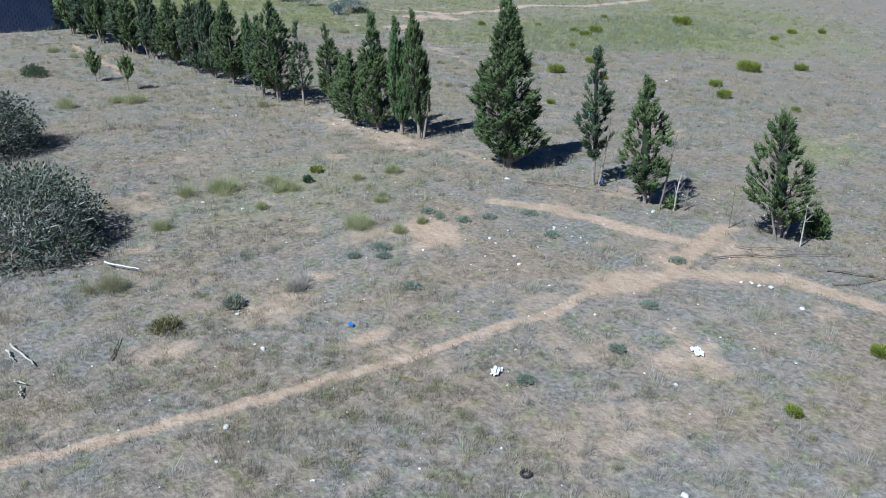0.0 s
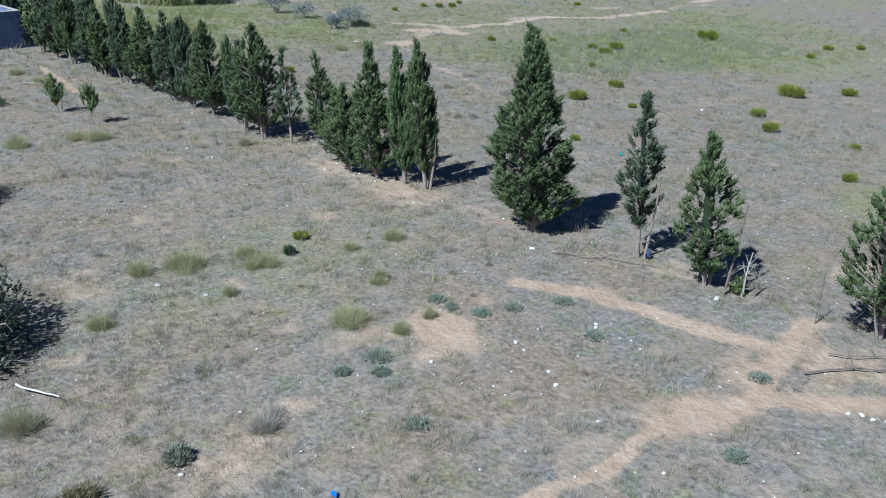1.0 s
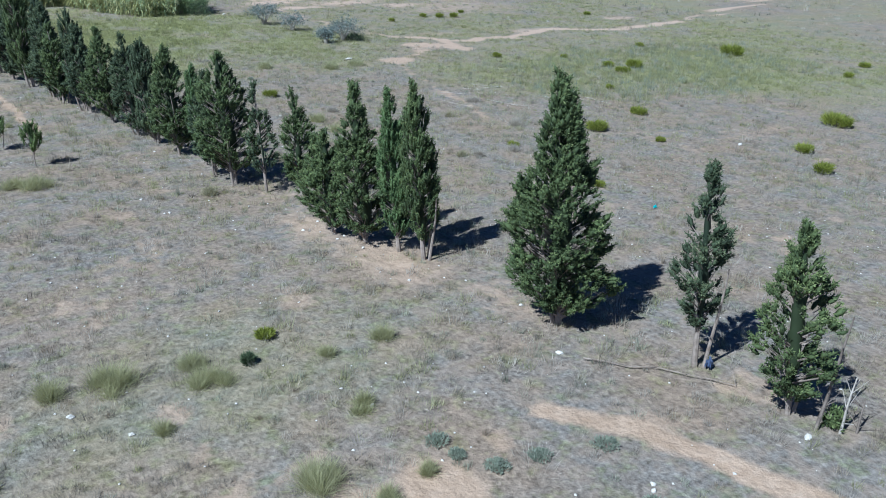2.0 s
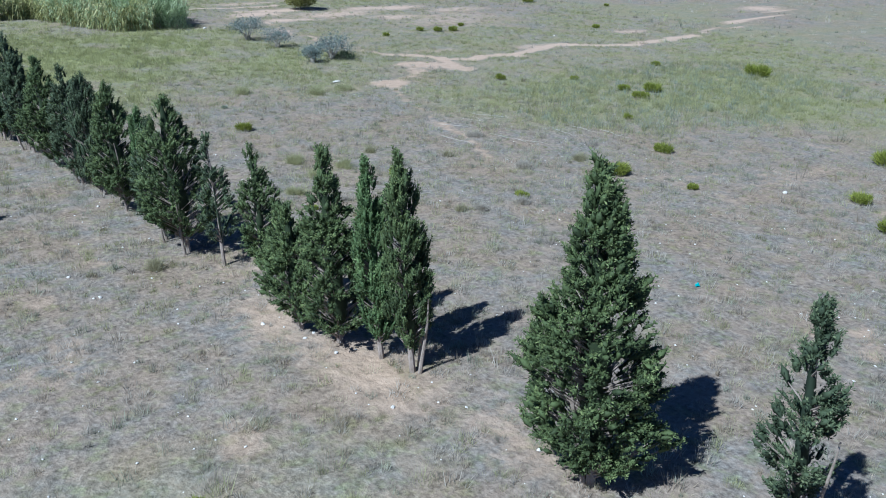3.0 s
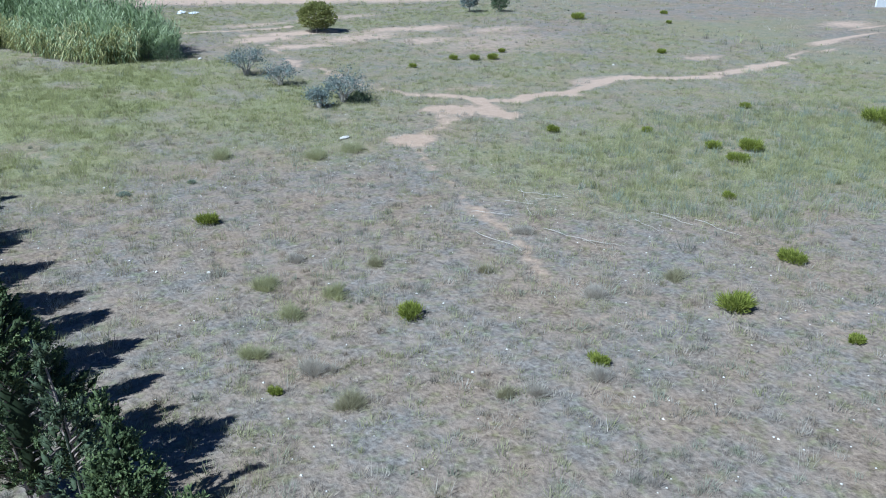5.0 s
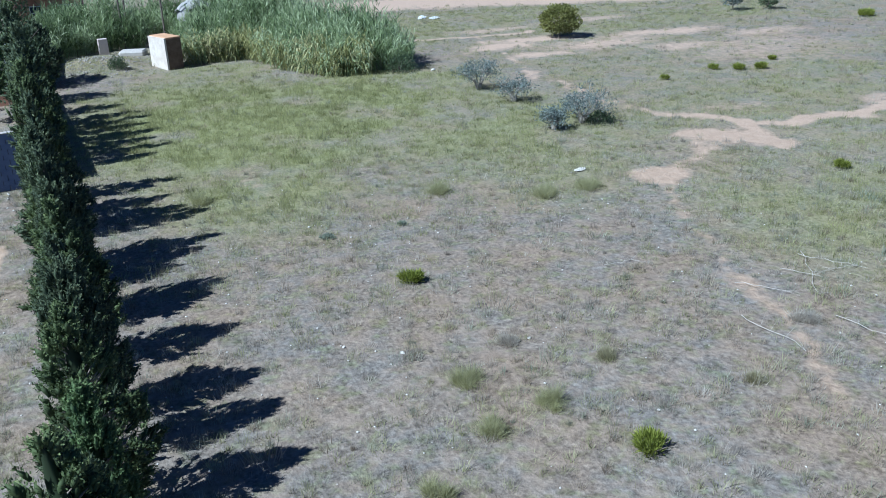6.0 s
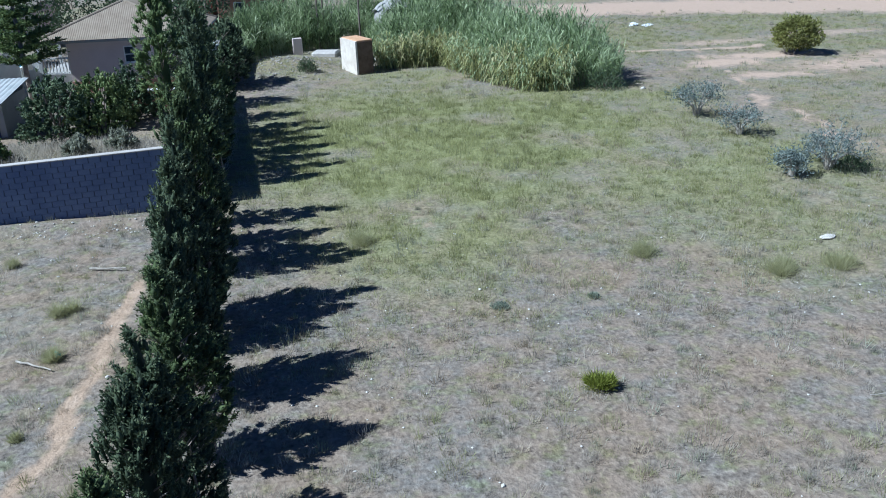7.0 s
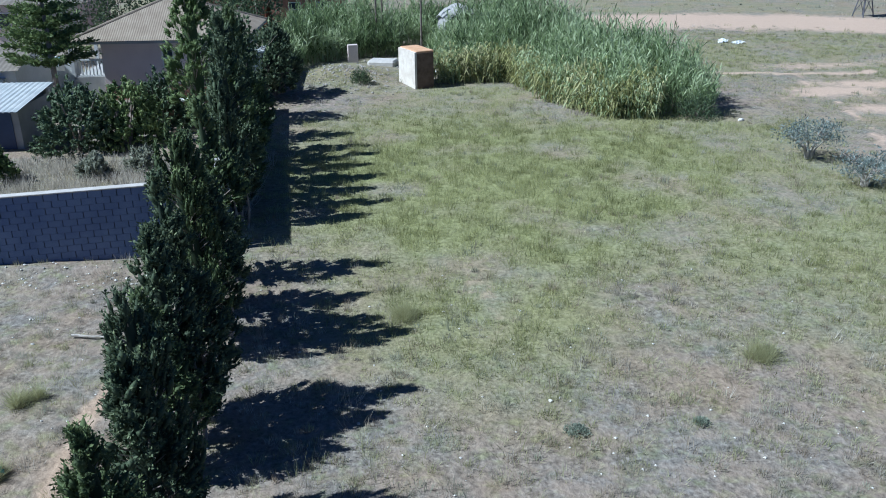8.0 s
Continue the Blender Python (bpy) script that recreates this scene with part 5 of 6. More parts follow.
# ---- garden plants behind the wall ----
def leafy_bush(name, x, y, r, h, mat, label, seed):
    """A dense bush: overlapping leafy tufts over an uneven dome, on a few stems."""
    rng = np.random.default_rng(seed)
    bush = empty(name, x, y, ground_z(x, y))
    wood = Pile()
    for _ in range(7):
        a = rng.random() * 6.28
        tube(wood, [(0, 0, -0.1), (0.3 * r * math.cos(a), 0.3 * r * math.sin(a), 0.4 * h), (0.6 * r * math.cos(a), 0.6 * r * math.sin(a), 0.75 * h)], [0.06, 0.04, 0.015], 6)
    part("stem", wood, BARK, bush)
    n = int(330 * r)
    a, el = rng.random(n) * 2 * np.pi, np.arcsin(rng.random(n))
    lump = 0.45 + 0.95 * fractal(np.cos(a) * 1.5 + 5, np.sin(a) * 1.5 + el * 2.5, 1.0, seed)
    q = rng.uniform(0.5, 1.0, n) ** 0.5
    tip = np.stack([r * q * lump * np.cos(a) * np.cos(el), r * q * lump * np.sin(a) * np.cos(el), 0.15 + h * q * lump * np.sin(el) * 0.95], 1)
    way = unit(tip / np.array([r, r, h]) + np.array([0, 0, 0.4]) + 0.45 * rng.normal(size=(n, 3)))
    long = rng.uniform(0.2, 0.42, n)
    crown = Pile()
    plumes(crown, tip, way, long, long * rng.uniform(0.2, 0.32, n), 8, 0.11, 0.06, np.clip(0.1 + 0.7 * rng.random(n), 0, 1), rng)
    part("foliage", crown, mat, bush)
    return tagged(bush, label, "bush")


GARDEN = [(8.5, 75.8, 1.9, 3.0, 1), (10.4, 76.6, 1.8, 3.1, 0), (11.2, 79.4, 1.6, 2.9, 1), (6.9, 71.3, 0.9, 1.4, 0), (5.2, 70.5, 0.9, 0.9, 1), (3.4, 72.0, 1.6, 1.6, 1), (10.4, 71.8, 0.7, 1.1, 2), (12.2, 72.6, 0.8, 1.0, 2)]
for i, (x, y, r, h, k) in enumerate(GARDEN):
    leafy_bush("garden_bush", x, y, r, h, (LIGHT_LEAF, DARK_SHRUB, GREY_WEED)[k], ("dense mid-green garden bush behind the block wall", "dark green garden bush behind the block wall", "pale grey-green garden bush behind the block wall")[k], 740 + i)


def araucaria(x, y, h, seed):
    rng = np.random.default_rng(seed)
    tree = empty("norfolk_pine", x, y, 0)
    wood, crown = Pile(), Pile()
    tube(wood, [(0, 0, -0.1), (0, 0, h * 0.5), (0, 0, h)], [0.16, 0.11, 0.02], 8)
    tiers = 9
    for i in range(tiers):
        q = i / tiers
        zz, reach = h * (0.3 + 0.68 * q), 1.9 * (1 - q) ** 0.8 + 0.2
        for k in range(6):
            a = 2 * math.pi * (k + 0.37 * i) / 6
            end = np.array([reach * math.cos(a), reach * math.sin(a), 0.25 * reach])
            tube(wood, [(0, 0, zz), (end[0], end[1], zz + end[2])], [0.03, 0.008], 4)
            n = int(95 * reach)
            s = rng.random(n)
            at = np.array([0, 0, zz]) + end * s[:, None] + rng.normal(size=(n, 3)) * np.array([0.16, 0.16, 0.035])
            leaves(crown, at, end / reach + 0.8 * rng.normal(size=(n, 3)) * np.array([1, 1, 0.3]), 0.28, 0.08, np.clip(0.4 + 0.2 * rng.normal(size=n), 0, 1), rng, 2)
    part("trunk", wood, BARK, tree)
    part("crown", crown, LIGHT_LEAF, tree)
    tagged(tree, "tall dark tiered pine in the garden by the pool", "tree")


araucaria(5.1, 83.0, 8.2, 760)
small_tree(-1.5, 97.5, 4.2, 2.0, 761, LIGHT_LEAF, "rounded yellow-green garden tree", 0.15)
cypress(13.6, 76.6, 7.4, 1.5, "loose", 762, LIGHT_LEAF, "tall light green conifer in the garden", 0.1, 1.1, 1, (0, 0), 0.5, "garden_conifer", "garden trees")
small_tree(14.2, 80.4, 5.5, 1.4, 763, DARK_SHRUB, "dark garden tree beside the house", 0.1)
for i, (x, y, h, r) in enumerate([(3.0, 101, 5.5, 1.8), (6.5, 100, 4.6, 1.6), (9.4, 101.5, 5.0, 1.7), (11.6, 100, 6.0, 1.6), (0, 103, 6.0, 2.2), (15.2, 84.8, 3.6, 1.6), (13.0, 97, 5.5, 1.5), (-7, 99, 5.0, 2.4)]):
    small_tree(x, y, h, r, 770 + i, DARK_SHRUB, "dark green tree behind the houses", 0.08, 0.55)


# ---- reed bed ----
def inside(x, y, poly):
    hit = np.zeros(len(x), bool)
    for (ax, ay), (bx, by) in zip(poly, poly[1:] + poly[:1]):
        hit ^= ((ay > y) != (by > y)) & (x < (bx - ax) * (y - ay) / (by - ay + 1e-9) + ax)
    return hit


def reeds(name, poly, count, high, seed, label, mat, droop=0.2, leaf=0.7, leaf_count=11, low=0.25, taper=None):
    rng = np.random.default_rng(seed)
    xs, ys = [p[0] for p in poly], [p[1] for p in poly]
    x, y = rng.uniform(min(xs), max(xs), count * 3), rng.uniform(min(ys), max(ys), count * 3)
    keep = inside(x, y, poly)
    x, y = x[keep][:count], y[keep][:count]
    n = len(x)
    z = lie(x, y)
    mound = fractal(x, y, 2.8, seed)
    edge = np.clip(near_line(x, y, poly + poly[:1]) / 2.2, 0, 1)
    h = high * rng.uniform(0.72, 1.12, n) * (0.72 + 0.5 * fractal(x, y, 0.9, seed + 7)) * ((0.3 + 1.05 * mound) * (0.42 + 0.72 * edge) if low > 0.2 else 0.25 + 1.25 * fractal(x, y, 1.1, seed + 5))
    if taper:
        h = h * np.interp(x, taper[:2], [taper[2], 1.0])
    cx, cy = np.mean(xs), np.mean(ys)
    sway = rng.normal(size=(n, 2)) * 0.15 + 0.05 * np.stack([x - cx, y - cy], 1) / max(1.0, (max(xs) - min(xs)) * 0.5)
    pile = Pile()
    tone = np.clip(2.6 * fractal(x, y, 1.0, seed + 2) - 0.82 + 0.2 * rng.normal(size=n), 0, 1)
    for k in range(2):
        f = rng.random(n) * np.pi
        w = 0.016
        base = np.stack([x, y, z - 0.05], 1)
        top = np.stack([x + sway[:, 0] * h, y + sway[:, 1] * h, z + h], 1)
        s = np.stack([np.cos(f) * w, np.sin(f) * w, np.zeros(n)], 1)
        i = np.arange(n)[:, None] * 4
        pile.add(np.stack([base - s, base + s, top + 0.3 * s, top - 0.3 * s], 1).reshape(-1, 3), np.concatenate([i, i + 1, i + 2, i + 3], 1), np.repeat(tone * 0.5 + 0.5, 4))
    for k in range(leaf_count):
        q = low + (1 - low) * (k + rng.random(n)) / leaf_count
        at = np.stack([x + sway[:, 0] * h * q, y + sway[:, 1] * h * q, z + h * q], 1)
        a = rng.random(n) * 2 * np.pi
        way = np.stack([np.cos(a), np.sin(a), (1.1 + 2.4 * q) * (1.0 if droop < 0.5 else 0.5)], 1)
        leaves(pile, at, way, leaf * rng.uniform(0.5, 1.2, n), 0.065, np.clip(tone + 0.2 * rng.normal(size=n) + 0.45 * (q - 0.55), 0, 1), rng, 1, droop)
    return tagged(part(name, pile, mat), label, "reeds", kind="stuff")


FRONT = [(29.8, 84.0), (32.3, 80.0), (34.9, 79.6), (36.8, 79.0), (38.0, 81.4), (37.5, 86.5), (34, 91), (30.5, 92)]
BACK = [(25.2, 90.6), (28.4, 90.6), (30.2, 88.2), (30.5, 92), (34, 91), (35.5, 97), (31, 103), (25, 103), (24.0, 98), (24.2, 93)]
LEFT = [(15.0, 91.0), (16.6, 94.6), (18.6, 97.2), (22.0, 97.6), (22.4, 103), (14, 104), (13.2, 95)]
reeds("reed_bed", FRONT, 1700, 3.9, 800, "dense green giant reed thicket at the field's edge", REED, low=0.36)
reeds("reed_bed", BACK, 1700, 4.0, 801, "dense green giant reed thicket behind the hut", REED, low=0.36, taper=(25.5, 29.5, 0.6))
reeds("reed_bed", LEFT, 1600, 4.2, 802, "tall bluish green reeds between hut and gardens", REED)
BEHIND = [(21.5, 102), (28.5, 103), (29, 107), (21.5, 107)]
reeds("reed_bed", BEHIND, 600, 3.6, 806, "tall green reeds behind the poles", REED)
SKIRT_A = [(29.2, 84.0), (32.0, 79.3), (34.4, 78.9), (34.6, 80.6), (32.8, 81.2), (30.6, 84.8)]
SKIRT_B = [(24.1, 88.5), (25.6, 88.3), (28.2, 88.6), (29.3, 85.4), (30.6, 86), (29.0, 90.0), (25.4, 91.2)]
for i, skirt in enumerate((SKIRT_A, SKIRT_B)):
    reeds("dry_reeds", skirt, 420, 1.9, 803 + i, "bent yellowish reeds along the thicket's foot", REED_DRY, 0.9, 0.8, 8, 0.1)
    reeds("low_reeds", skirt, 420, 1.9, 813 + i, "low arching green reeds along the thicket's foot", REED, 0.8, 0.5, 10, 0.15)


# ---- stones, rubble, litter, sticks ----
STONE = plain_material("pale_limestone", (0.55, 0.52, 0.47), (0.70, 0.67, 0.61), 0.9, 8.0, 0.5)
WHITE_PLASTIC = plain_material("white_plastic", (0.72, 0.74, 0.75), (0.82, 0.83, 0.83), 0.45, 5.0, 0.1)
BLUE_PLASTIC = plain_material("blue_plastic", (0.03, 0.16, 0.55), (0.05, 0.22, 0.65), 0.45, 5.0, 0.1)
TEAL_PLASTIC = plain_material("turquoise_plastic", (0.04, 0.40, 0.42), (0.06, 0.48, 0.50), 0.45, 5.0, 0.1)
BLACK_RUBBER = plain_material("black_rubber", (0.02, 0.02, 0.02), (0.035, 0.035, 0.035), 0.8, 5.0, 0.2)


def stone_mesh(seed, flat=0.6):
    rng = random.Random(seed)
    bm = bmesh.new()
    bmesh.ops.create_icosphere(bm, subdivisions=2, radius=0.5)
    for v in bm.verts:
        k = 0.78 + 0.5 * noise.noise(v.co * 1.9 + Vector((seed, 0, 0))) + 0.06 * rng.random()
        v.co = Vector((v.co.x * k, v.co.y * k * 0.8, v.co.z * k * flat))
    me = bpy.data.meshes.new("stone")
    bm.to_mesh(me)
    bm.free()
    me.materials.append(STONE)
    return me


RUBBLE = plain_material("grey_rubble", (0.30, 0.275, 0.245), (0.44, 0.41, 0.37), 0.95, 6.0, 0.5)
STONE_MESHES = [stone_mesh(s) for s in range(6)]
STONES = [(10.34, 25.06, 0.22), (13.14, 27.16, 0.11), (14.35, 23.67, 0.1), (15.11, 22.8, 0.1), (15.27, 21.89, 0.16), (15.69, 17.31, 0.16), (15.6, 16.95, 0.1), (15.15, 15.47, 0.18),
          (17.86, 16.86, 0.16), (17.91, 15.81, 0.1), (19.86, 21.18, 0.23), (14.76, 16.42, 0.1), (21.39, 15.99, 0.22), (10.4, 22.47, 0.08), (13.61, 17.75, 0.14), (11.08, 23.77, 0.16),
          (5.53, 13.17, 0.2), (7.47, 15.44, 0.16), (7.75, 17.27, 0.15), (6.03, 10.83, 0.14), (14.66, 12.26, 0.12), (10.94, 6.75, 0.2), (15.39, 15.93, 0.14), (17.72, 16.73, 0.15)]
STONES_B = [(19.6, 10.63, 0.24), (19.4, 11.09, 0.2), (19.44, 10.86, 0.17), (19.23, 11.28, 0.14), (19.12, 9.46, 0.18), (13.72, 9.13, 0.14), (4.94, 12.31, 0.1), (16.13, 37.05, 0.16),
            (16.41, 35.3, 0.16), (18.63, 42.42, 0.15), (19.57, 30.2, 0.14), (19.77, 29.11, 0.14), (19.88, 30.34, 0.12), (19.88, 31.9, 0.13), (19.1, 31.46, 0.16), (19.49, 26.44, 0.14)]
STONES_C = [(20.71, 25.54, 0.1), (20.88, 23.54, 0.15), (16.45, 26.96, 0.09), (14.62, 27.67, 0.1), (40.22, 30.32, 0.28), (25.83, 45.48, 0.17), (28.9, 44.94, 0.14), (24.59, 46.35, 0.13),
            (25.53, 54.89, 0.17), (25.41, 59.28, 0.16), (34.56, 52.63, 0.09), (38.17, 78.31, 0.4), (21.47, 54.29, 0.12), (16.24, 51.81, 0.15), (13.34, 58.2, 0.13), (60.9, 63.5, 0.3)]
for i, (x, y, w) in enumerate(STONES + STONES_B + STONES_C):
    s = new("stone", STONE_MESHES[i % 6])
    s.matrix_basis = pose(x, y, ground_z(x, y) + 0.12 * w, 0, 0, 47 * i) @ Matrix.Diagonal((0.9 * w, 0.9 * w, 0.85 * w, 1))
    tagged(s, "pale limestone lying on the dry ground", "stone", "loose stones")


flat = new("flat_stone", stone_mesh(31, 0.28))
flat.matrix_basis = pose(36.5, 56.5, ground_z(36.5, 56.5) + 0.04, 4, 0, 20) @ Matrix.Diagonal((0.62, 0.5, 0.45, 1))
tagged(flat, "flat pale slab of limestone in the grass", "stone")


def pebbles(name, label, n, place, size, seed, mat):
    rng = np.random.default_rng(seed)
    pile = Pile()
    oct_v = np.array([(1, 0, 0), (0, 1, 0), (-1, 0, 0), (0, -1, 0), (0, 0, 0.7), (0, 0, -0.7)], float)
    oct_f = np.array([(0, 1, 4), (1, 2, 4), (2, 3, 4), (3, 0, 4), (1, 0, 5), (2, 1, 5), (3, 2, 5), (0, 3, 5)])
    x, y = place(rng, n)
    z = lie(x, y)
    for i in range(len(x)):
        s = size * rng.uniform(0.4, 1.3)
        pile.add(oct_v * s * rng.uniform(0.6, 1.2, (6, 1)) + np.array([x[i], y[i], z[i] + 0.3 * s]), oct_f)
    return tagged(part(name, pile, mat), label, "stones", kind="stuff")


pebbles("pebbles", "small pale stones strewn over the field", 1500, lambda r, n: (r.uniform(-2, 40, n), r.uniform(7, 62, n)), 0.035, 900, STONE)
pebbles("rubble", "heap of pale grey rubble beside the hut", 420, lambda r, n: (18.6 + 2.0 * r.normal(size=n), 90.3 + 2.2 * r.normal(size=n)), 0.08, 901, RUBBLE)
pebbles("bank_stones", "pale stones along the foot of the block wall", 120, lambda r, n: (r.uniform(7, 16.6, n), 62.0 + 0.5 * r.normal(size=n)), 0.05, 902, STONE)


def crumpled(name, x, y, w, mat, label, seed, height=0.08):
    rng = np.random.default_rng(seed)
    k = 9
    a, b = np.meshgrid(np.linspace(-0.5, 0.5, k), np.linspace(-0.5, 0.5, k), indexing="ij")
    q = np.clip(1 - 1.6 * np.hypot(a, b), 0, 1)
    v = np.stack([a * w + rng.normal(size=a.shape) * 0.06 * w, b * w * 0.6 + rng.normal(size=a.shape) * 0.05 * w, 0.01 + height * q + rng.random(a.shape) * height * 0.9], -1)
    i = np.arange(k * k).reshape(k, k)
    pile = Pile()
    pile.add(v.reshape(-1, 3), np.stack([i[:-1, :-1], i[1:, :-1], i[1:, 1:], i[:-1, 1:]], -1).reshape(-1, 4))
    low = v.copy()
    low[..., 2] = -0.02
    pile.add(low.reshape(-1, 3), np.stack([i[:-1, 1:], i[1:, 1:], i[1:, :-1], i[:-1, :-1]], -1).reshape(-1, 4))
    ob = part(name, pile, mat)
    ob.matrix_basis = pose(x, y, ground_z(x, y), 0, 0, 31 * seed)
    return tagged(ob, label, "litter")


crumpled("plastic_bag", 10.94, 11.65, 0.34, WHITE_PLASTIC, "crumpled white plastic bag on dry grass", 1)
crumpled("plastic_bag", 15.2, 9.68, 0.36, WHITE_PLASTIC, "torn white plastic bag on dry grass", 2)
crumpled("blue_litter", 9.6, 15.2, 0.13, BLUE_PLASTIC, "scrap of bright blue plastic on bare soil", 3)
crumpled("turquoise_litter", 14.8, 52.95, 0.22, TEAL_PLASTIC, "turquoise plastic scrap in the grass", 4, 0.12)
crumpled("turquoise_litter", 30.0, 26.7, 0.12, TEAL_PLASTIC, "turquoise plastic scrap in the grass", 5)
crumpled("blue_can", 22.05, 18.75, 0.2, BLUE_DOOR, "dark blue plastic container at a trunk's foot", 6, 0.2)
for i, (x, y) in enumerate([(46.1, 100.6), (45.2, 101.2), (24.0, 92.0)]):
    crumpled("white_litter", x, y, 1.0, WHITE_PLASTIC, "pale rubbish lying on the far ground", 7 + i, 0.15)
tyre = Pile()
for i in range(14):
    a, b = 2 * math.pi * i / 14, 2 * math.pi * (i + 1) / 14
    tube(tyre, [(0.09 * math.cos(a), 0.09 * math.sin(a), 0.03), (0.09 * math.cos(b), 0.09 * math.sin(b), 0.03)], [0.028, 0.028], 6)
ring = part("rubber_ring", tyre, BLACK_RUBBER)
ring.matrix_basis = pose(9.14, 8.8, ground_z(9.14, 8.8))
tagged(ring, "small black rubber ring on dry ground", "ring")


def stick(name, a, b, thick, mat, label, rise=0.04, category="stick", twigs=0, seed=0):
    rng = random.Random(seed)
    a, b = Vector((a[0], a[1], 0)), Vector((b[0], b[1], 0))
    k, bent = 7, 0.09 if twigs else 0.03
    path = []
    for i in range(k):
        p = a.lerp(b, i / (k - 1))
        p.x += rng.uniform(-bent, bent)
        p.y += rng.uniform(-bent, bent)
        p.z = ground_z(p.x, p.y) + rise + thick
        path.append(p)
    pile = Pile()
    tube(pile, path, [thick * (1 - 0.5 * i / (k - 1)) for i in range(k)], 7)
    ob = part(name, pile, mat)
    if twigs:
        for _ in range(twigs):
            side = Pile()
            p = path[rng.randrange(1, k)]
            e = p + Vector((rng.uniform(-0.5, 0.5), rng.uniform(-0.5, 0.5), rng.uniform(-0.02, 0.35)))
            tube(side, [p, e], [thick * 0.35, thick * 0.12], 5)
            part("twig", side, mat, ob)
    return tagged(ob, label, category)


stick("stick", (3.08, 18.7), (3.28, 17.5), 0.03, PALE_WOOD, "bleached pale branch lying on dry ground")
stick("stick", (2.98, 18.45), (2.96, 17.95), 0.025, PALE_WOOD, "short bleached stick lying on dry ground", seed=1)
stick("stick", (2.78, 17.1), (2.95, 16.85), 0.024, PALE_WOOD, "short bleached stick lying on dry ground", seed=2)
stick("stick", (2.85, 16.8), (2.7, 16.4), 0.025, PALE_WOOD, "short bleached stick lying on dry ground", seed=3)
stick("white_pipe", (6.16, 21.86), (6.75, 20.85), 0.022, WHITE_PLASTIC, "thin white plastic pipe beside a grass clump", 0.12, "pipe")
stick("fallen_branch", (20.1, 20.7), (21.9, 18.0), 0.016, BARK, "fallen pale branch with twigs at a cypress's foot", 0.06, "branch", 12, 4)
stick("fallen_branch", (19.78, 12.56), (22.95, 10.85), 0.022, DEAD_WOOD, "long dark fallen branch across dry ground", 0.06, "branch", 12, 5)
stick("fallen_branch", (20.96, 12.68), (22.63, 11.37), 0.018, DEAD_WOOD, "long dark fallen branch across dry ground", 0.08, "branch", 8, 6)
stick("fallen_branch", (21.85, 10.41), (23.0, 8.9), 0.025, DEAD_WOOD, "dark fallen branch across dry ground", 0.06, "branch", 8, 7)
stick("fallen_branch", (21.14, 9.69), (22.8, 9.1), 0.02, DEAD_WOOD, "dark fallen branch across dry ground", 0.05, "branch", 6, 8)
PALE_STICKS = [((34.16, 43.74), (34.4, 41.71)), ((35.34, 45.46), (36.19, 44.29)), ((36.32, 42.83), (36.66, 40.84)), ((38.35, 46.43), (36.75, 43.93)), ((40.48, 41.9), (40.77, 40.22)),
               ((39.44, 41.67), (39.29, 40.34)), ((41.27, 40.51), (41.25, 38.67)), ((36.53, 41.31), (37.27, 40.29)), ((39.01, 45.0), (38.03, 45.14)), ((32.75, 47.94), (33.8, 47.89)),
               ((38.16, 46.25), (39.2, 44.66)), ((37.0, 45.72), (37.59, 44.76))]
BLEACHED = plain_material("bleached_dead_wood", (0.50, 0.46, 0.40), (0.62, 0.58, 0.52), 0.9, 5.0, 0.5)
for i, (a, b) in enumerate(PALE_STICKS):
    stick("dead_branch", a, b, 0.008, BLEACHED, "bleached dead branch with twigs lying in dry grass", 0.07, "branch", 5, 30 + i)
stick("stick", (14.2, 58.47), (15.3, 58.25), 0.04, PALE_WOOD, "pale stick lying in the weeds", seed=9)
stick("stick", (13.88, 52.83), (14.84, 52.26), 0.03, PALE_WOOD, "pale stick lying in the weeds", seed=10)
stick("hose", (4.62, 16.85), (5.15, 17.69), 0.02, DEAD_WOOD, "dark curved root on bare soil", seed=11, category="root")


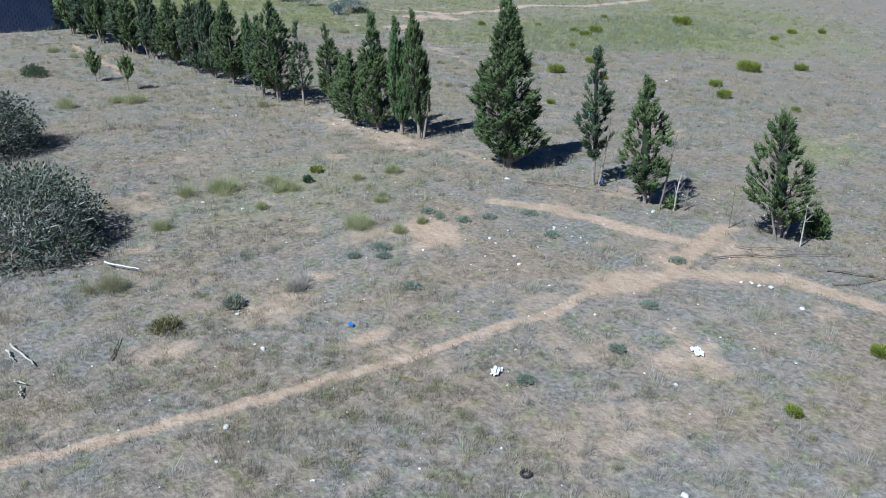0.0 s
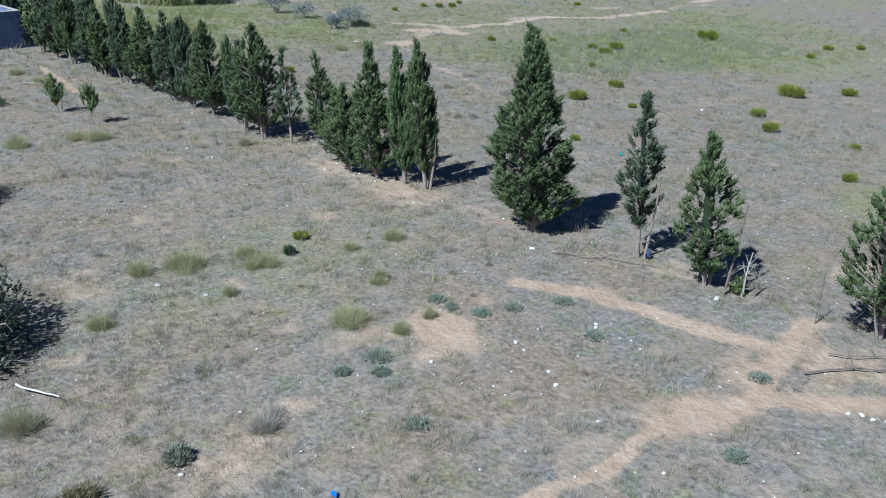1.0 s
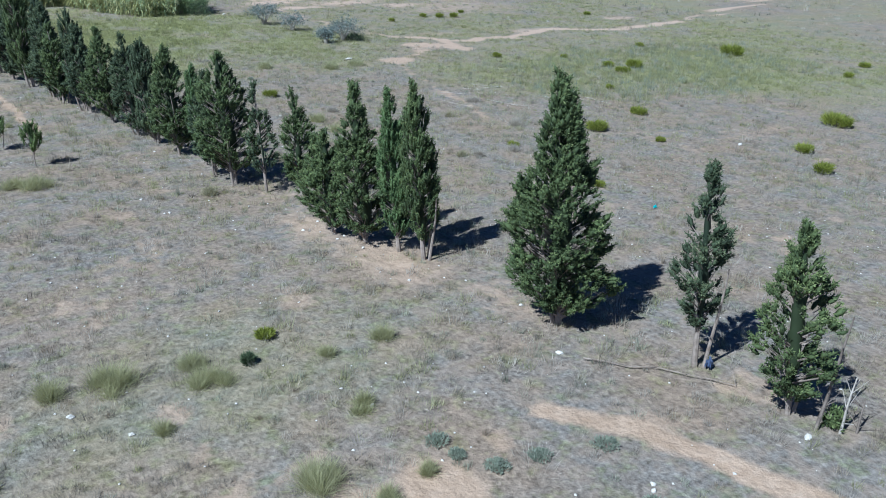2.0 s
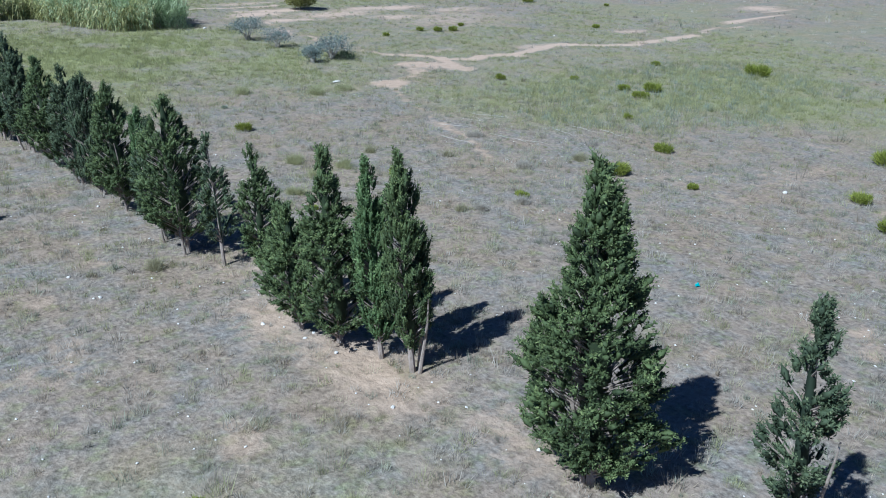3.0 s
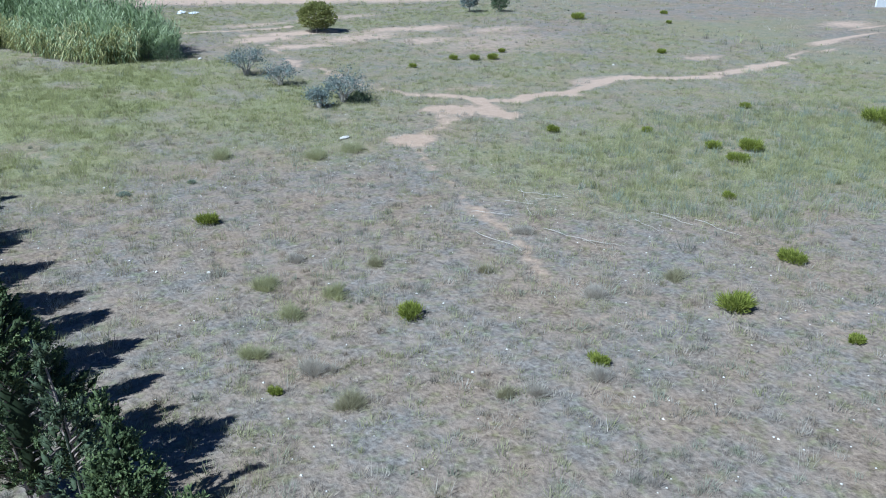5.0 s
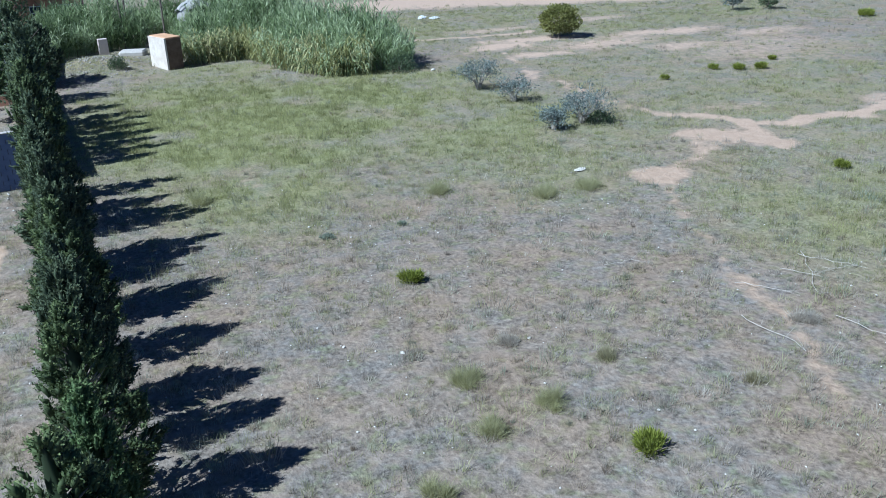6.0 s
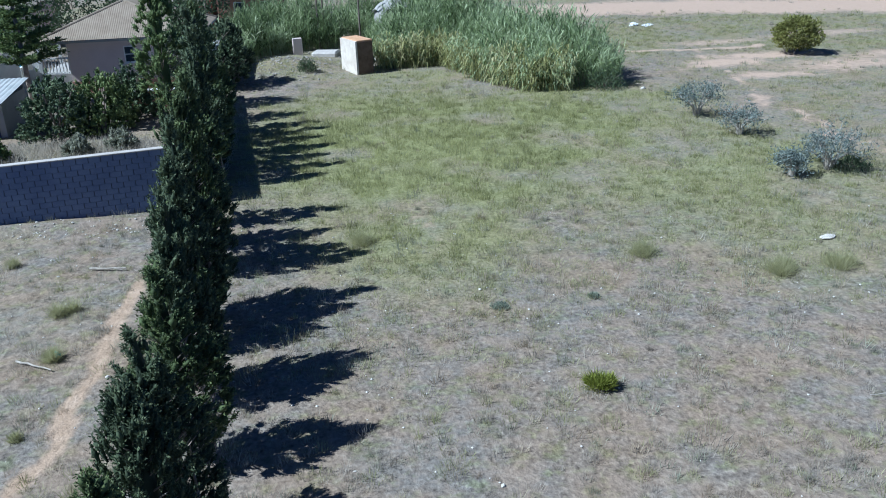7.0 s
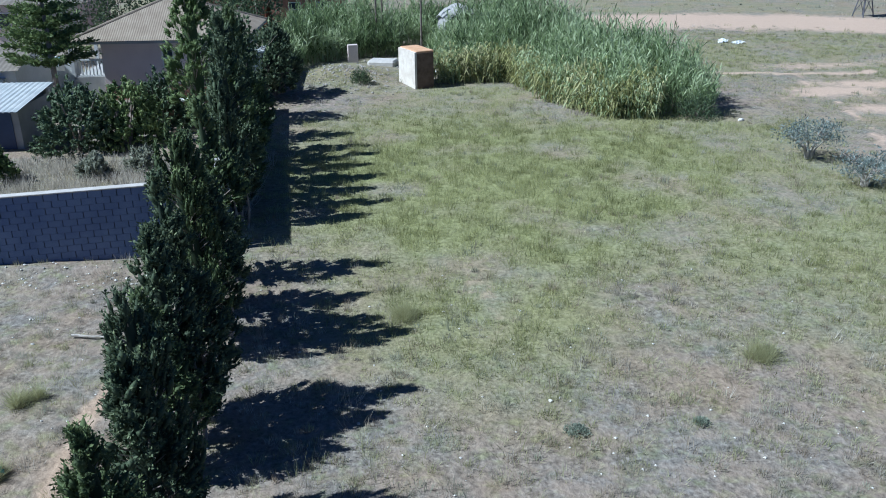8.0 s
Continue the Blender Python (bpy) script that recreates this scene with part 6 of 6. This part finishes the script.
def standing_stick(x, y, h, lean, thick, label, seed, mat=None):
    rng = random.Random(seed)
    pile = Pile()
    path = [(lean[0] * q * h + rng.uniform(-0.03, 0.03), lean[1] * q * h, -0.1 + q * h) for q in (0, 0.25, 0.5, 0.75, 1)]
    tube(pile, path, [thick, thick * 0.9, thick * 0.75, thick * 0.6, thick * 0.35], 6)
    ob = part("dead_sapling", pile, mat or DEAD_WOOD)
    for _ in range(9):
        twig = Pile()
        p = Vector(path[rng.randrange(1, 4)])
        tube(twig, [p, p + Vector((rng.uniform(-0.35, 0.35), rng.uniform(-0.35, 0.35), rng.uniform(0.05, 0.4)))], [thick * 0.3, 0.004], 4)
        part("twig", twig, mat or DEAD_WOOD, ob)
    ob.matrix_basis = pose(x, y, ground_z(x, y))
    return tagged(ob, label, "dead tree")


standing_stick(21.75, 16.05, 2.55, (0.1, -0.05), 0.04, "leaning dead stem beside a cypress", 1)
standing_stick(22.0, 15.7, 1.3, (0.15, 0.0), 0.03, "bleached dead stem beside a cypress", 2, PALE_WOOD)
standing_stick(22.3, 15.5, 0.8, (0.25, 0.1), 0.03, "short dead stump with twigs", 3)
standing_stick(22.28, 13.79, 1.5, (0.0, 0.0), 0.018, "thin upright dead stake on the path", 4)
standing_stick(22.85, 13.0, 0.5, (-0.6, 0.3), 0.03, "short leaning dead stem at a cypress's foot", 5)
standing_stick(22.8, 11.75, 1.75, (0.05, 0.02), 0.024, "pale bare trunk beside a bushy cypress", 6, PALE_WOOD)
shrub("cypress_shoot", 24.1, 12.0, 0.42, 0.95, CYPRESS, "low green cypress offshoot beside the tree", 780, "shrub", "", 520, 0.16, 0.05)
shrub("cypress_shoot", 22.15, 15.9, 0.25, 0.5, CYPRESS, "low green cypress offshoot beside a dead stem", 781, "shrub", "", 200, 0.14, 0.05)


# ---- blocks of the boundary wall ----
block_bm = bevel_box(0, 0.375, 0, 0.04, 0, 0.1985, 0.003)
block_mesh = bpy.data.meshes.new("block")
block_bm.to_mesh(block_mesh)
block_bm.free()
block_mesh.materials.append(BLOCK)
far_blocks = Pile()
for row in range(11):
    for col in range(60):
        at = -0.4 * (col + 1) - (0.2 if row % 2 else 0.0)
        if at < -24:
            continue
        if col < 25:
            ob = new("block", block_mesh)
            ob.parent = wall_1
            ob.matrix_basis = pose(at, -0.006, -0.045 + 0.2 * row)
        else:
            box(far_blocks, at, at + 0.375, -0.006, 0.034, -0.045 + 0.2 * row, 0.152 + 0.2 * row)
tagged(part("far_blocks", far_blocks, BLOCK, wall_1), kind="stuff")
